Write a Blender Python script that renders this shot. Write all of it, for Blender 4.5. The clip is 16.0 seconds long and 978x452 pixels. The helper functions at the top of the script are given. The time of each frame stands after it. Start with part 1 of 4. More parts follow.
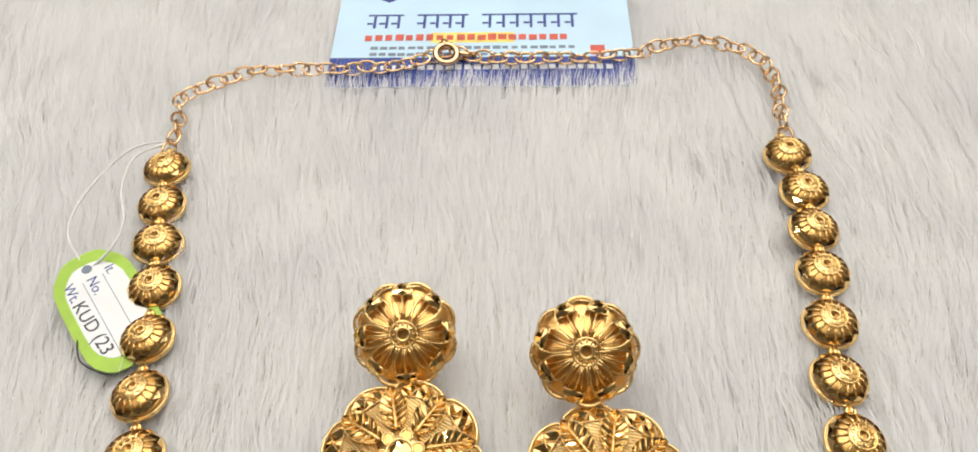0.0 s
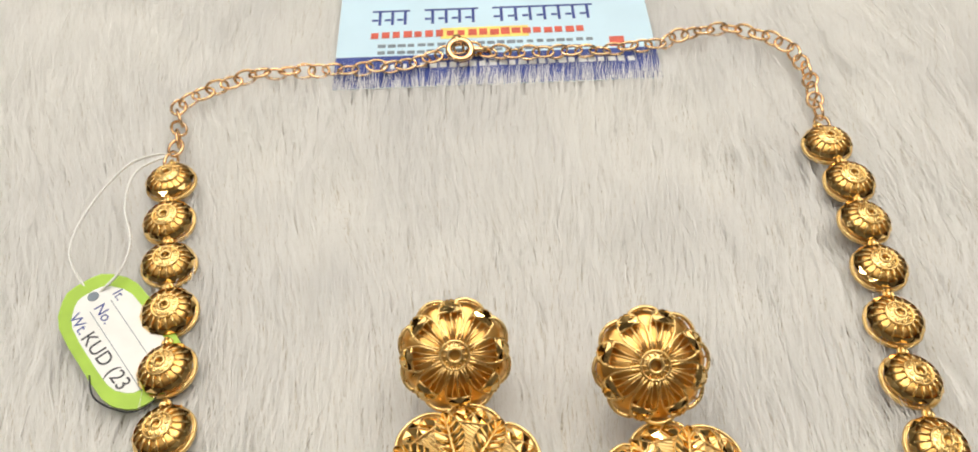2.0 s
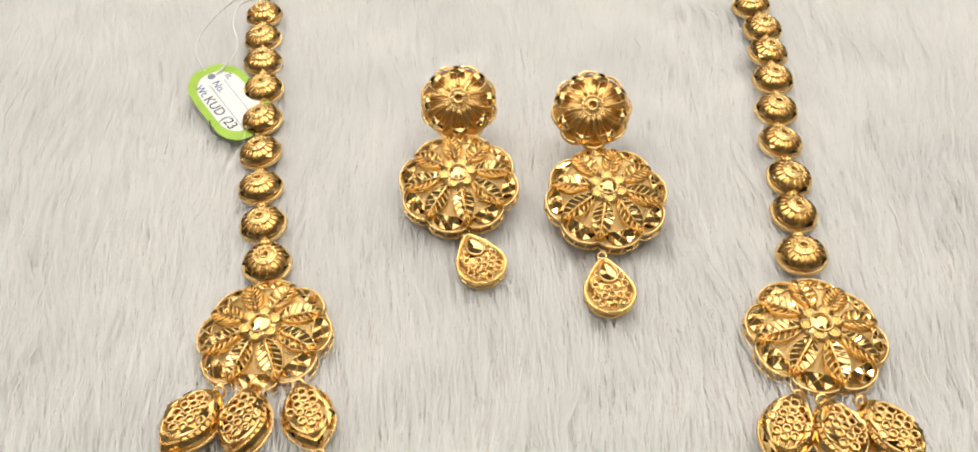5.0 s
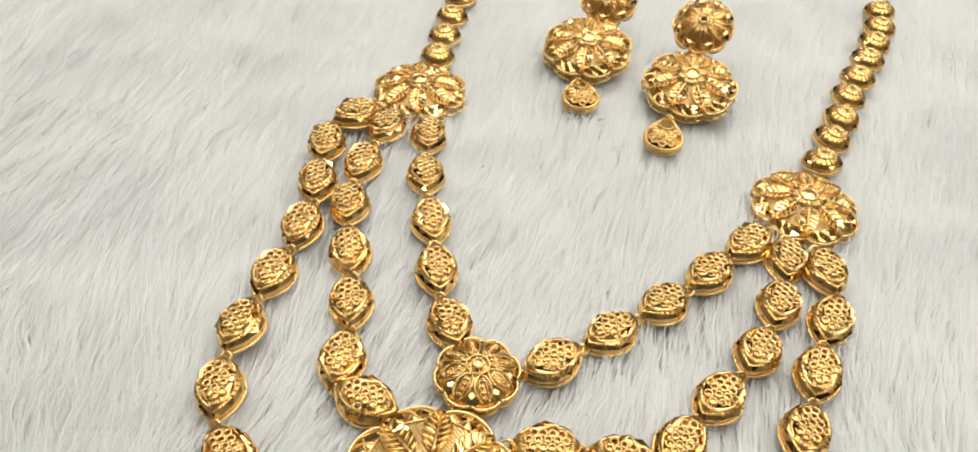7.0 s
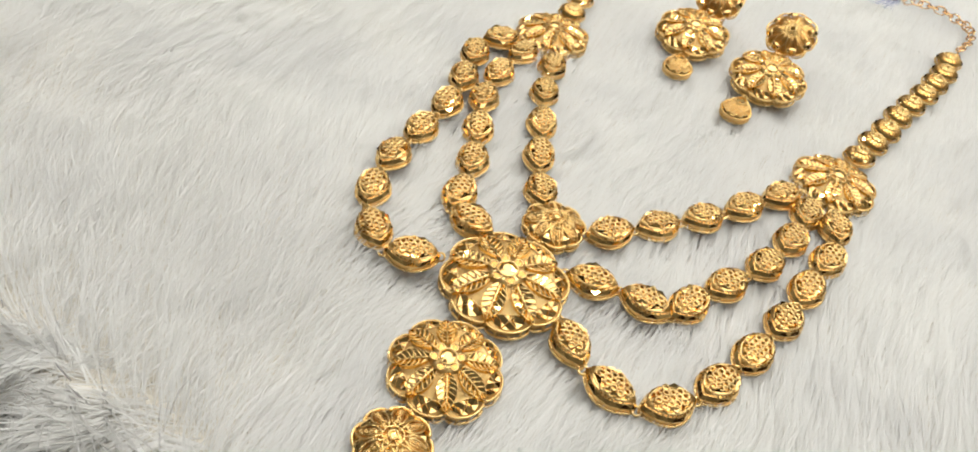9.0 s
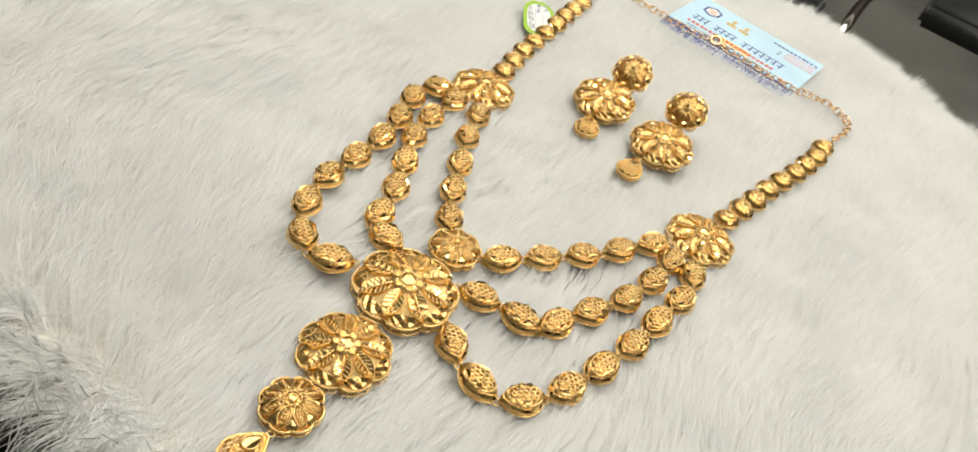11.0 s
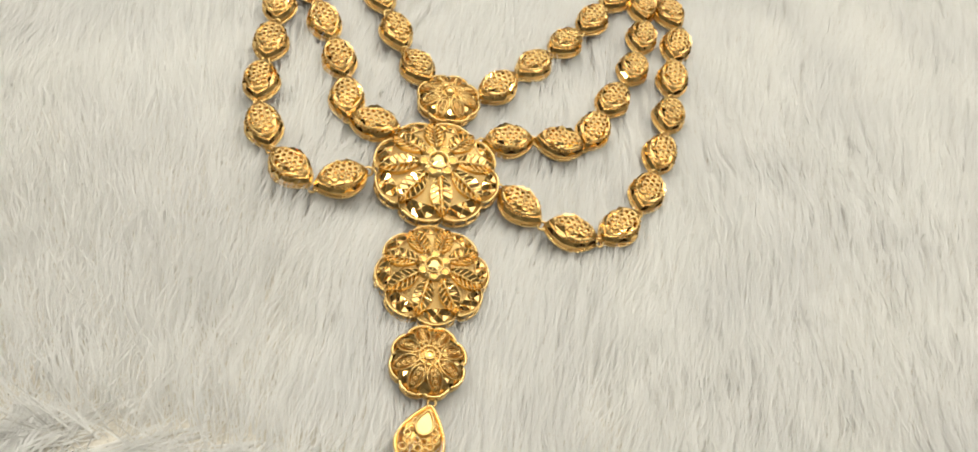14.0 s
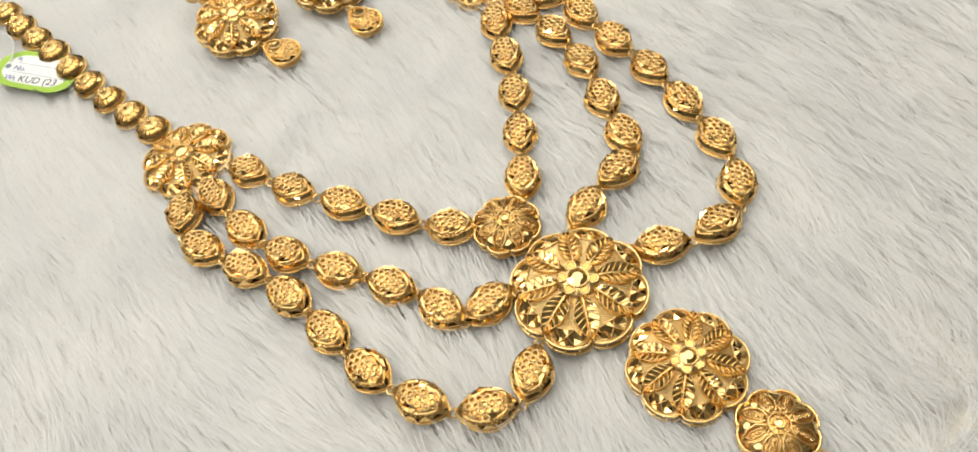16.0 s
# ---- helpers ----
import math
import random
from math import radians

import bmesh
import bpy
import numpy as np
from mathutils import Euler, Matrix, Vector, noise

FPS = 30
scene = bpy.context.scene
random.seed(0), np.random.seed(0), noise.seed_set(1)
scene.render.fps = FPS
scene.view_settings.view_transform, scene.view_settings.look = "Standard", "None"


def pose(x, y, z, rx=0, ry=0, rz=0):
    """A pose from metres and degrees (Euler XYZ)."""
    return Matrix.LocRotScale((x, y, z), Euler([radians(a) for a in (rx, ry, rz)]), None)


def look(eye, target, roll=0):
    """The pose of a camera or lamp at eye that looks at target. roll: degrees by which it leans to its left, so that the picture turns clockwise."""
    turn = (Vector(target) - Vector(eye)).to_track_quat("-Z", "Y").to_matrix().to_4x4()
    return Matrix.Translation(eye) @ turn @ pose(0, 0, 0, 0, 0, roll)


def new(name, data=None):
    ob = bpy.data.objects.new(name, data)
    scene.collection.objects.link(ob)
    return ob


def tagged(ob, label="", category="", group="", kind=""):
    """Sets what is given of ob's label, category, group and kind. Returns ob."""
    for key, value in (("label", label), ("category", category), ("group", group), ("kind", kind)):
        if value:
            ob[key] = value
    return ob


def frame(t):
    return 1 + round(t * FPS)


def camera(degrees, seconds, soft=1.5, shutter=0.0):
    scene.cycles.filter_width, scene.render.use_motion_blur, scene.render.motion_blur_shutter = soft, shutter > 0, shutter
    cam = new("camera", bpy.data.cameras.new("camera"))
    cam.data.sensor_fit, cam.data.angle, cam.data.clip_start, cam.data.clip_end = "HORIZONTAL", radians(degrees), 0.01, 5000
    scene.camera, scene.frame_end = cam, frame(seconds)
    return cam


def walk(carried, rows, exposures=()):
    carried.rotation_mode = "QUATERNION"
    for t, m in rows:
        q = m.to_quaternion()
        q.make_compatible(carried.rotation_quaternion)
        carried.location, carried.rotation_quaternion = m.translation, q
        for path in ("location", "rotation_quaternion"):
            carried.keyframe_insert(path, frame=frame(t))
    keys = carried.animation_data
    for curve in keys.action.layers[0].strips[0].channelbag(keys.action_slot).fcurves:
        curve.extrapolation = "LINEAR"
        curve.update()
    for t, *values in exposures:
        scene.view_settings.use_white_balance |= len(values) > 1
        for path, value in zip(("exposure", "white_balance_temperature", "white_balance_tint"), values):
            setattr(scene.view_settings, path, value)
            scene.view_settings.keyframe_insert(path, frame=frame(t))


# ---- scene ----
cam = camera(62.8, 16.0, soft=1.75)
PATH = [
    (0.0, 0.0034, 0.0958, 0.1394, 40.78, 1.40, -3.51),
    (0.5, 0.0056, 0.1090, 0.1384, 41.48, 1.09, -4.57),
    (1.0, 0.0043, 0.1157, 0.1246, 40.98, 0.20, -6.15),
    (1.5, -0.0011, 0.1148, 0.1227, 40.37, -0.28, -7.01),
    (2.0, -0.0110, 0.1061, 0.1331, 40.34, 0.99, -6.76),
    (2.5, -0.0241, 0.0925, 0.1386, 39.61, 0.92, -6.68),
    (3.0, -0.0280, 0.0726, 0.1447, 40.32, 1.49, -5.83),
    (3.5, -0.0311, 0.0514, 0.1479, 40.80, 2.65, -3.43),
    (4.0, -0.0195, 0.0324, 0.1488, 40.87, 2.07, -4.11),
    (4.2, -0.0164, 0.0285, 0.1467, 40.67, 1.53, -4.73),
    (6.3, 0.0182, -0.0209, 0.1447, 42.26, -0.43, 11.87),
    (6.5, 0.0242, -0.0377, 0.1442, 42.37, -1.01, 15.53),
    (7.0, 0.0295, -0.0685, 0.1484, 44.96, -2.50, 19.86),
    (7.5, 0.0357, -0.0993, 0.1543, 46.48, -3.94, 25.95),
    (8.0, 0.0401, -0.1149, 0.1544, 44.41, -5.39, 28.29),
    (8.5, 0.0462, -0.1286, 0.1546, 45.12, -6.57, 32.73),
    (9.0, 0.0530, -0.1356, 0.1664, 44.47, -8.55, 33.21),
    (9.2, 0.0563, -0.1410, 0.1709, 44.18, -10.50, 32.77),
    (11.3, 0.0853, -0.1656, 0.2001, 46.88, -15.17, 36.82),
    (11.5, 0.0849, -0.1700, 0.2001, 46.95, -15.25, 37.90),
    (12.0, 0.0892, -0.1701, 0.1999, 45.63, -15.34, 38.87),
    (12.5, 0.0757, -0.1571, 0.1884, 42.13, -15.01, 33.70),
    (13.0, 0.0455, -0.1468, 0.1841, 39.90, -13.97, 27.24),
    (13.5, 0.0287, -0.1491, 0.1745, 36.60, -11.86, 16.48),
    (14.0, -0.0017, -0.1403, 0.1779, 34.44, -9.79, 5.89),
    (14.5, -0.0276, -0.1208, 0.1770, 33.28, -4.99, -7.74),
    (15.0, -0.0462, -0.0986, 0.1758, 34.43, 0.00, -21.27),
    (15.5, -0.0605, -0.0862, 0.1764, 35.37, 5.06, -32.07),
    (16.0, -0.0645, -0.0789, 0.1842, 33.62, 8.07, -40.71),
]
walk(cam, [(t, pose(*row)) for t, *row in PATH],
     exposures=[(0.0, -0.52, 6220, 10), (0.5, -0.52, 6270, 9), (1.0, -0.53, 6570, 7), (2.0, -0.53, 6570, 8), (3.5, -0.50, 6520, 10), (5.0, -0.45, 6420, 9),
                (7.0, -0.41, 6170, 6), (9.0, -0.40, 6170, 6), (12.0, -0.42, 6520, 4), (14.0, -0.43, 6570, 4), (15.5, -0.42, 6320, 6), (16.0, -0.42, 6320, 6)])

# ---- light: unseen lamps over the shop: a broad fill panel, a side fill, small spotlights for glints ----
world = bpy.data.worlds.new("room_air")
scene.world = world
world.use_nodes = True
world.node_tree.nodes["Background"].inputs["Color"].default_value = (0.9, 0.93, 1.0, 1)
world.node_tree.nodes["Background"].inputs["Strength"].default_value = 0.03


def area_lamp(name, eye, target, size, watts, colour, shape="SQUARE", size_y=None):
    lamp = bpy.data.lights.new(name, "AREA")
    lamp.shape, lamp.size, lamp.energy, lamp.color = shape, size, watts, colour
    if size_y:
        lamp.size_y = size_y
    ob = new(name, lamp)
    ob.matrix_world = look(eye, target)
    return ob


# added panel, made broad so that the gold mirrors it
area_lamp("ceiling_fill_panel", (0.25, 1.20, 2.2), (0.25, 1.15, 0), 3.2, 88, (1.0, 0.955, 0.89), "RECTANGLE", 3.0)
# added fill from the left, stands for no known lamp
area_lamp("side_fill_light", (-1.9, 0.6, 2.2), (0, 0.1, 0), 0.08, 14, (1.0, 0.96, 0.90), "RECTANGLE", 1.2)
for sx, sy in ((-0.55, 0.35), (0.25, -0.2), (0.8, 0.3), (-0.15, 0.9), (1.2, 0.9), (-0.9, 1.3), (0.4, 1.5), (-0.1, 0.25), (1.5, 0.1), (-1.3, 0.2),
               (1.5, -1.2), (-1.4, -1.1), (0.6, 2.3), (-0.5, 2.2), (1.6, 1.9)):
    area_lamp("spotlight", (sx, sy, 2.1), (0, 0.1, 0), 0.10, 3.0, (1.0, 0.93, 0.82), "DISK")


# ---- materials ----
def material(name):
    m = bpy.data.materials.new(name)
    m.use_nodes = True
    nt = m.node_tree
    return m, nt, nt.nodes["Principled BSDF"]


def node(nt, kind, **sockets):
    n = nt.nodes.new(kind)
    for k, v in sockets.items():
        n.inputs[k.replace("_", " ")].default_value = v
    return n


def ramp(nt, fac, stops):
    r = nt.nodes.new("ShaderNodeValToRGB")
    while len(r.color_ramp.elements) < len(stops):
        r.color_ramp.elements.new(0.5)
    for e, (p, c) in zip(r.color_ramp.elements, stops):
        e.position, e.color = p, (*c, 1)
    nt.links.new(fac, r.inputs["Fac"])
    return r.outputs["Color"]


def bump(nt, bsdf, height, strength, distance):
    b = node(nt, "ShaderNodeBump", Strength=strength, Distance=distance)
    nt.links.new(height, b.inputs["Height"])
    nt.links.new(b.outputs["Normal"], bsdf.inputs["Normal"])


def coords(nt):
    return nt.nodes.new("ShaderNodeTexCoord").outputs["Object"]


def plain(name, colour, rough=0.6, metal=0.0, scale=300.0, vary=0.12, relief=0.0):
    m, nt, b = material(name)
    n = node(nt, "ShaderNodeTexNoise", Scale=scale, Detail=5.0)
    nt.links.new(coords(nt), n.inputs["Vector"])
    lo, hi = [c * (1 - vary) for c in colour], [min(1, c * (1 + vary)) for c in colour]
    nt.links.new(ramp(nt, n.outputs["Fac"], [(0.35, lo), (0.65, hi)]), b.inputs["Base Color"])
    b.inputs["Roughness"].default_value, b.inputs["Metallic"].default_value = rough, metal
    if relief:
        bump(nt, b, n.outputs["Fac"], 0.5, relief)
    return m


def gold(name, colour, rough, rough_high, relief, scale, weave=False):
    """Yellow gold: fine cast grain, slight differences of tone and polish."""
    m, nt, b = material(name)
    c = coords(nt)
    n = node(nt, "ShaderNodeTexNoise", Scale=scale, Detail=4.0)
    big = node(nt, "ShaderNodeTexNoise", Scale=160.0, Detail=2.0)
    nt.links.new(c, n.inputs["Vector"])
    nt.links.new(c, big.inputs["Vector"])
    lo = tuple(x * 0.86 for x in colour)
    nt.links.new(ramp(nt, big.outputs["Fac"], [(0.3, lo), (0.7, colour)]), b.inputs["Base Color"])
    b.inputs["Metallic"].default_value = 1.0
    r = node(nt, "ShaderNodeMapRange", To_Min=rough, To_Max=rough_high)
    nt.links.new(n.outputs["Fac"], r.inputs["Value"])
    nt.links.new(r.outputs["Result"], b.inputs["Roughness"])
    if weave:
        w1 = node(nt, "ShaderNodeTexWave", Scale=900.0, Distortion=1.0)
        w1.wave_type, w1.bands_direction = "BANDS", "DIAGONAL"
        v = node(nt, "ShaderNodeTexVoronoi", Scale=1500.0)
        nt.links.new(c, w1.inputs["Vector"])
        nt.links.new(c, v.inputs["Vector"])
        mix = nt.nodes.new("ShaderNodeMath")
        mix.operation = "ADD"
        nt.links.new(w1.outputs["Fac"], mix.inputs[0])
        nt.links.new(v.outputs["Distance"], mix.inputs[1])
        bump(nt, b, mix.outputs[0], 0.7, relief)
    elif relief:
        bump(nt, b, n.outputs["Fac"], 0.5, relief)
    return m


GOLD = gold("satin_gold", (1.0, 0.685, 0.275), 0.28, 0.44, 0.00008, 1800.0)
WIRE = gold("wire_gold", (1.0, 0.715, 0.305), 0.22, 0.36, 0.0, 1500.0)
WEAVE = gold("woven_gold", (1.0, 0.725, 0.32), 0.38, 0.54, 0.00026, 1500.0, True)
POLISH = gold("polished_gold", (0.98, 0.68, 0.28), 0.03, 0.08, 0.00005, 700.0)
CHAIN = gold("rose_chain_gold", (0.97, 0.66, 0.36), 0.12, 0.24, 0.0, 900.0)
# darker gold copy: shade of recesses put into the colour
SHADED = gold("shaded_gold", (0.66, 0.36, 0.11), 0.20, 0.34, 0.0, 900.0)
# deeper gold copy: shade behind the wires put into the colour
HALF_SHADED = gold("half_shaded_gold", (0.96, 0.57, 0.18), 0.22, 0.38, 0.0, 900.0)


def fur_material():
    m, nt, b = material("white_pile")
    geo = nt.nodes.new("ShaderNodeNewGeometry")
    n = node(nt, "ShaderNodeTexNoise", Scale=22.0, Detail=3.0)
    nt.links.new(coords(nt), n.inputs["Vector"])
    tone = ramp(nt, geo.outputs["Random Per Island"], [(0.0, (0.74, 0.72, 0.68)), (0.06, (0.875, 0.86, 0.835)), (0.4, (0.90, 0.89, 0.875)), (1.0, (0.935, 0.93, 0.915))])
    soil = ramp(nt, n.outputs["Fac"], [(0.3, (0.93, 0.93, 0.94)), (0.65, (1, 1, 1))])
    mul = nt.nodes.new("ShaderNodeMixRGB")
    mul.blend_type = "MULTIPLY"
    mul.inputs["Fac"].default_value = 1.0
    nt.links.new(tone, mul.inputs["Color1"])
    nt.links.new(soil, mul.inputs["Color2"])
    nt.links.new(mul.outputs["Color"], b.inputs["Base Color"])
    b.inputs["Roughness"].default_value = 0.5
    b.inputs["Specular IOR Level"].default_value = 0.35
    t = nt.nodes.new("ShaderNodeBsdfTranslucent")
    nt.links.new(mul.outputs["Color"], t.inputs["Color"])
    mix = nt.nodes.new("ShaderNodeMixShader")
    mix.inputs["Fac"].default_value = 0.40
    nt.links.new(b.outputs["BSDF"], mix.inputs[1])
    nt.links.new(t.outputs["BSDF"], mix.inputs[2])
    nt.links.new(mix.outputs["Shader"], nt.nodes["Material Output"].inputs["Surface"])
    return m


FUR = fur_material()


def backing_material():
    """White knitted ground with rows of small dark stitch holes."""
    m, nt, b = material("knitted_backing")
    v = node(nt, "ShaderNodeTexVoronoi", Scale=900.0, Randomness=0.35)
    n = node(nt, "ShaderNodeTexNoise", Scale=90.0, Detail=3.0)
    c = coords(nt)
    nt.links.new(c, v.inputs["Vector"])
    nt.links.new(c, n.inputs["Vector"])
    holes = ramp(nt, v.outputs["Distance"], [(0.10, (0.10, 0.10, 0.11)), (0.2, (0.76, 0.71, 0.63))])
    soil = ramp(nt, n.outputs["Fac"], [(0.3, (0.85, 0.85, 0.85)), (0.7, (1, 1, 1))])
    mul = nt.nodes.new("ShaderNodeMixRGB")
    mul.blend_type = "MULTIPLY"
    mul.inputs["Fac"].default_value = 1.0
    nt.links.new(holes, mul.inputs["Color1"])
    nt.links.new(soil, mul.inputs["Color2"])
    nt.links.new(mul.outputs["Color"], b.inputs["Base Color"])
    b.inputs["Roughness"].default_value = 0.9
    bump(nt, b, v.outputs["Distance"], 0.6, 0.0003)
    return m


BACKING = backing_material()
BLACK = plain("black_laminate", (0.012, 0.012, 0.013), 0.35, 0, 40.0, 0.3)
FLOOR = plain("grey_floor_tile", (0.19, 0.185, 0.17), 0.35, 0, 3.0, 0.2)
PLASTER = plain("painted_plaster", (0.78, 0.77, 0.74), 0.8, 0, 2.0, 0.06)
# for the unseen lower walls that the gold mirrors as dark
DARK_WALL = plain("dark_reflection_brown", (0.05, 0.03, 0.018), 0.4, 0, 2.0, 0.3)
CREAM = plain("cream_wall_paint", (0.66, 0.61, 0.53), 0.8, 0, 2.0, 0.06)
CHROME = plain("chrome", (0.75, 0.75, 0.76), 0.06, 1.0, 60.0, 0.04)
SEAT = plain("black_seat_vinyl", (0.02, 0.02, 0.021), 0.45, 0, 500.0, 0.3, 0.0005)
CARD = plain("pale_blue_card", (0.55, 0.74, 0.88), 0.4, 0, 25.0, 0.06)
NAVY = plain("navy_ink", (0.02, 0.045, 0.26), 0.45)
RED_INK = plain("red_ink", (0.62, 0.10, 0.06), 0.5)
PINK_INK = plain("faded_red_ink", (0.75, 0.42, 0.42), 0.5)
YELLOW_INK = plain("yellow_ink", (0.95, 0.72, 0.18), 0.5)
ORANGE_INK = plain("orange_ink", (0.85, 0.28, 0.08), 0.5)
TAN_INK = plain("tan_ink", (0.62, 0.42, 0.12), 0.5)
GREY_INK = plain("grey_ink", (0.18, 0.22, 0.27), 0.5)
WHITE_INK = plain("white_ink", (0.82, 0.84, 0.86), 0.5)
GREEN = plain("lime_green_card", (0.36, 0.56, 0.05), 0.45, 0, 120.0, 0.08)
PAPER = plain("white_label_paper", (0.83, 0.83, 0.82), 0.6, 0, 200.0, 0.03)
INK = plain("black_ink", (0.02, 0.02, 0.03), 0.5)
THREAD = plain("white_thread", (0.82, 0.82, 0.80), 0.7, 0, 2500.0, 0.1)


# ---- building blocks ----
def mesh_of(name, bm, mat, smooth=True):
    me = bpy.data.meshes.new(name)
    bm.normal_update()
    bm.to_mesh(me)
    bm.free()
    me.materials.append(mat)
    if smooth:
        me.polygons.foreach_set("use_smooth", [True] * len(me.polygons))
    return me


def part(name, data, parent=None, m=None, label=""):
    ob = new(name, data)
    if parent:
        ob.parent = parent
    if m is not None:
        ob.matrix_basis = m
    return tagged(ob, label)


def place(proto, parent, m, label=""):
    """A part with its sub-parts: the first mesh is the part, the others its children."""
    name, data = proto[0][:2]
    root = part(name, data, parent, m, label)
    for sub in proto[1:]:
        part(sub[0], sub[1], root, sub[2] if len(sub) > 2 else None)
    return root


def tube(bm, pts, r, sides=6, closed=False):
    pts = [Vector(p) for p in pts]
    n = len(pts)
    rings = []
    for i, p in enumerate(pts):
        a = pts[(i - 1) % n] if closed or i else p
        b = pts[(i + 1) % n] if closed or i < n - 1 else p
        d = (b - a).normalized()
        up = Vector((0, 0, 1)) if abs(d.z) < 0.9 else Vector((1, 0, 0))
        u = d.cross(up).normalized()
        v = u.cross(d)
        rr = r(i / max(1, n - 1)) if callable(r) else r
        rings.append([bm.verts.new(p + (u * math.cos(k * math.tau / sides) + v * math.sin(k * math.tau / sides)) * rr) for k in range(sides)])
    for i in range(n if closed else n - 1):
        a, b = rings[i], rings[(i + 1) % n]
        for k in range(sides):
            bm.faces.new((a[k], b[k], b[(k + 1) % sides], a[(k + 1) % sides]))
    if not closed:
        bm.faces.new(rings[0])
        bm.faces.new(rings[-1][::-1])


def loft(bm, rings, cap=True):
    """Skin between closed rings of equal length; caps the last one."""
    vs = [[bm.verts.new(p) for p in ring] for ring in rings]
    n = len(vs[0])
    for a, b in zip(vs, vs[1:]):
        for k in range(n):
            bm.faces.new((a[k], a[(k + 1) % n], b[(k + 1) % n], b[k]))
    if cap:
        bm.faces.new(vs[-1])
    return vs


def ring_pts(r, z, n, cx=0.0, cy=0.0, phase=0.0):
    return [(cx + r * math.cos(phase + k * math.tau / n), cy + r * math.sin(phase + k * math.tau / n), z) for k in range(n)]


def box(bm, x0, y0, z0, x1, y1, z1):
    v = [bm.verts.new((x, y, z)) for z in (z0, z1) for x, y in ((x0, y0), (x1, y0), (x1, y1), (x0, y1))]
    for f in ((3, 2, 1, 0), (4, 5, 6, 7), (0, 1, 5, 4), (1, 2, 6, 5), (2, 3, 7, 6), (3, 0, 4, 7)):
        bm.faces.new([v[i] for i in f])


def bars(name, spans, mat, parent, z):
    """A line of writing as small raised ink bars: (x0, y0, x1, y1) each."""
    bm = bmesh.new()
    for x0, y0, x1, y1 in spans:
        box(bm, x0, y0, z, x1, y1, z + 0.00006)
    return part(name, mesh_of(name, bm, mat, False), parent)


MM = 0.001

# ---- room shell, table and floor ----
def slab(name, x0, y0, z0, x1, y1, z1, mat, label, category, kind="structure"):
    bm = bmesh.new()
    box(bm, x0, y0, z0, x1, y1, z1)
    return tagged(part(name, mesh_of(name, bm, mat, False)), label, category, kind=kind)


slab("floor", -3, -3, -0.80, 3, 3.5, -0.76, FLOOR, "dull grey tiled shop floor below the table", "floor")
slab("ceiling", -3, -3, 2.3, 3, 3.5, 2.4, PLASTER, "plain pale plaster ceiling of the shop", "ceiling")
# Walls are unseen: cream above brightens the gold, dark below gives dark reflections.
slab("wall_north", -3, 3.5, 1.05, 3, 3.6, 2.3, CREAM, "unseen plain cream wall, added to close and brighten the room", "wall")
slab("dark_wall_north", -3, 3.5, -0.76, 3, 3.6, 1.05, DARK_WALL, "unseen dark lower wall, added for dark reflections in the gold", "wainscot")
slab("wall_south", -3, -3.1, 1.05, 3, -3, 2.3, CREAM, "unseen plain cream wall, added to close and brighten the room", "wall")
slab("dark_wall_south", -3, -3.1, -0.76, 3, -3, 1.05, DARK_WALL, "unseen dark lower wall, added for dark reflections in the gold", "wainscot")
slab("wall_east", 3, -3, 1.05, 3.1, 3.5, 2.3, CREAM, "unseen plain cream wall, added to close and brighten the room", "wall")
slab("dark_wall_east", 3, -3, -0.76, 3.1, 3.5, 1.05, DARK_WALL, "unseen dark lower wall, added for dark reflections in the gold", "wainscot")
slab("wall_west", -3.1, -3, 1.05, -3, 3.5, 2.3, CREAM, "unseen plain cream wall, added to close and brighten the room", "wall")
slab("dark_wall_west", -3.1, -3, -0.76, -3, 3.5, 1.05, DARK_WALL, "unseen dark lower wall, added for dark reflections in the gold", "wainscot")

EDGE, BACK = -0.086, 0.388


def build_table():
    table = tagged(new("display_table"), "black laminate display table under the white fur throw", "table")
    bm = bmesh.new()
    box(bm, -0.60, EDGE + 0.004, -0.045, 0.60, BACK - 0.045, -0.0080)
    bmesh.ops.bevel(bm, geom=bm.edges[:], offset=0.004, segments=2, affect="EDGES")
    part("tabletop", mesh_of("tabletop", bm, BLACK), table)
    bm = bmesh.new()
    box(bm, -0.56, EDGE + 0.05, -0.76, 0.56, EDGE + 0.07, -0.046)
    part("front_panel", mesh_of("front_panel", bm, BLACK, False), table)
    # black slab added in front, stands for the dark below the fringe
    bm = bmesh.new()
    box(bm, -0.56, EDGE - 0.40, -0.46, 0.56, EDGE + 0.049, -0.42)
    part("dark_gap_slab", mesh_of("dark_gap_slab", bm, BLACK, False), table)
    for x in (-0.56, 0.52):
        bm = bmesh.new()
        box(bm, x, BACK - 0.06, -0.76, x + 0.04, BACK - 0.02, -0.046)
        part("leg", mesh_of("leg", bm, BLACK, False), table)


build_table()


# ---- fur throw ----
def back_edge(x):
    return BACK - 1.1 * np.maximum(0.0, np.asarray(x, float) - 0.045) ** 1.35


def front_edge(x):
    return EDGE + 0.0015 * np.clip((-np.asarray(x, float) - 0.03) / 0.06, 0, 1)


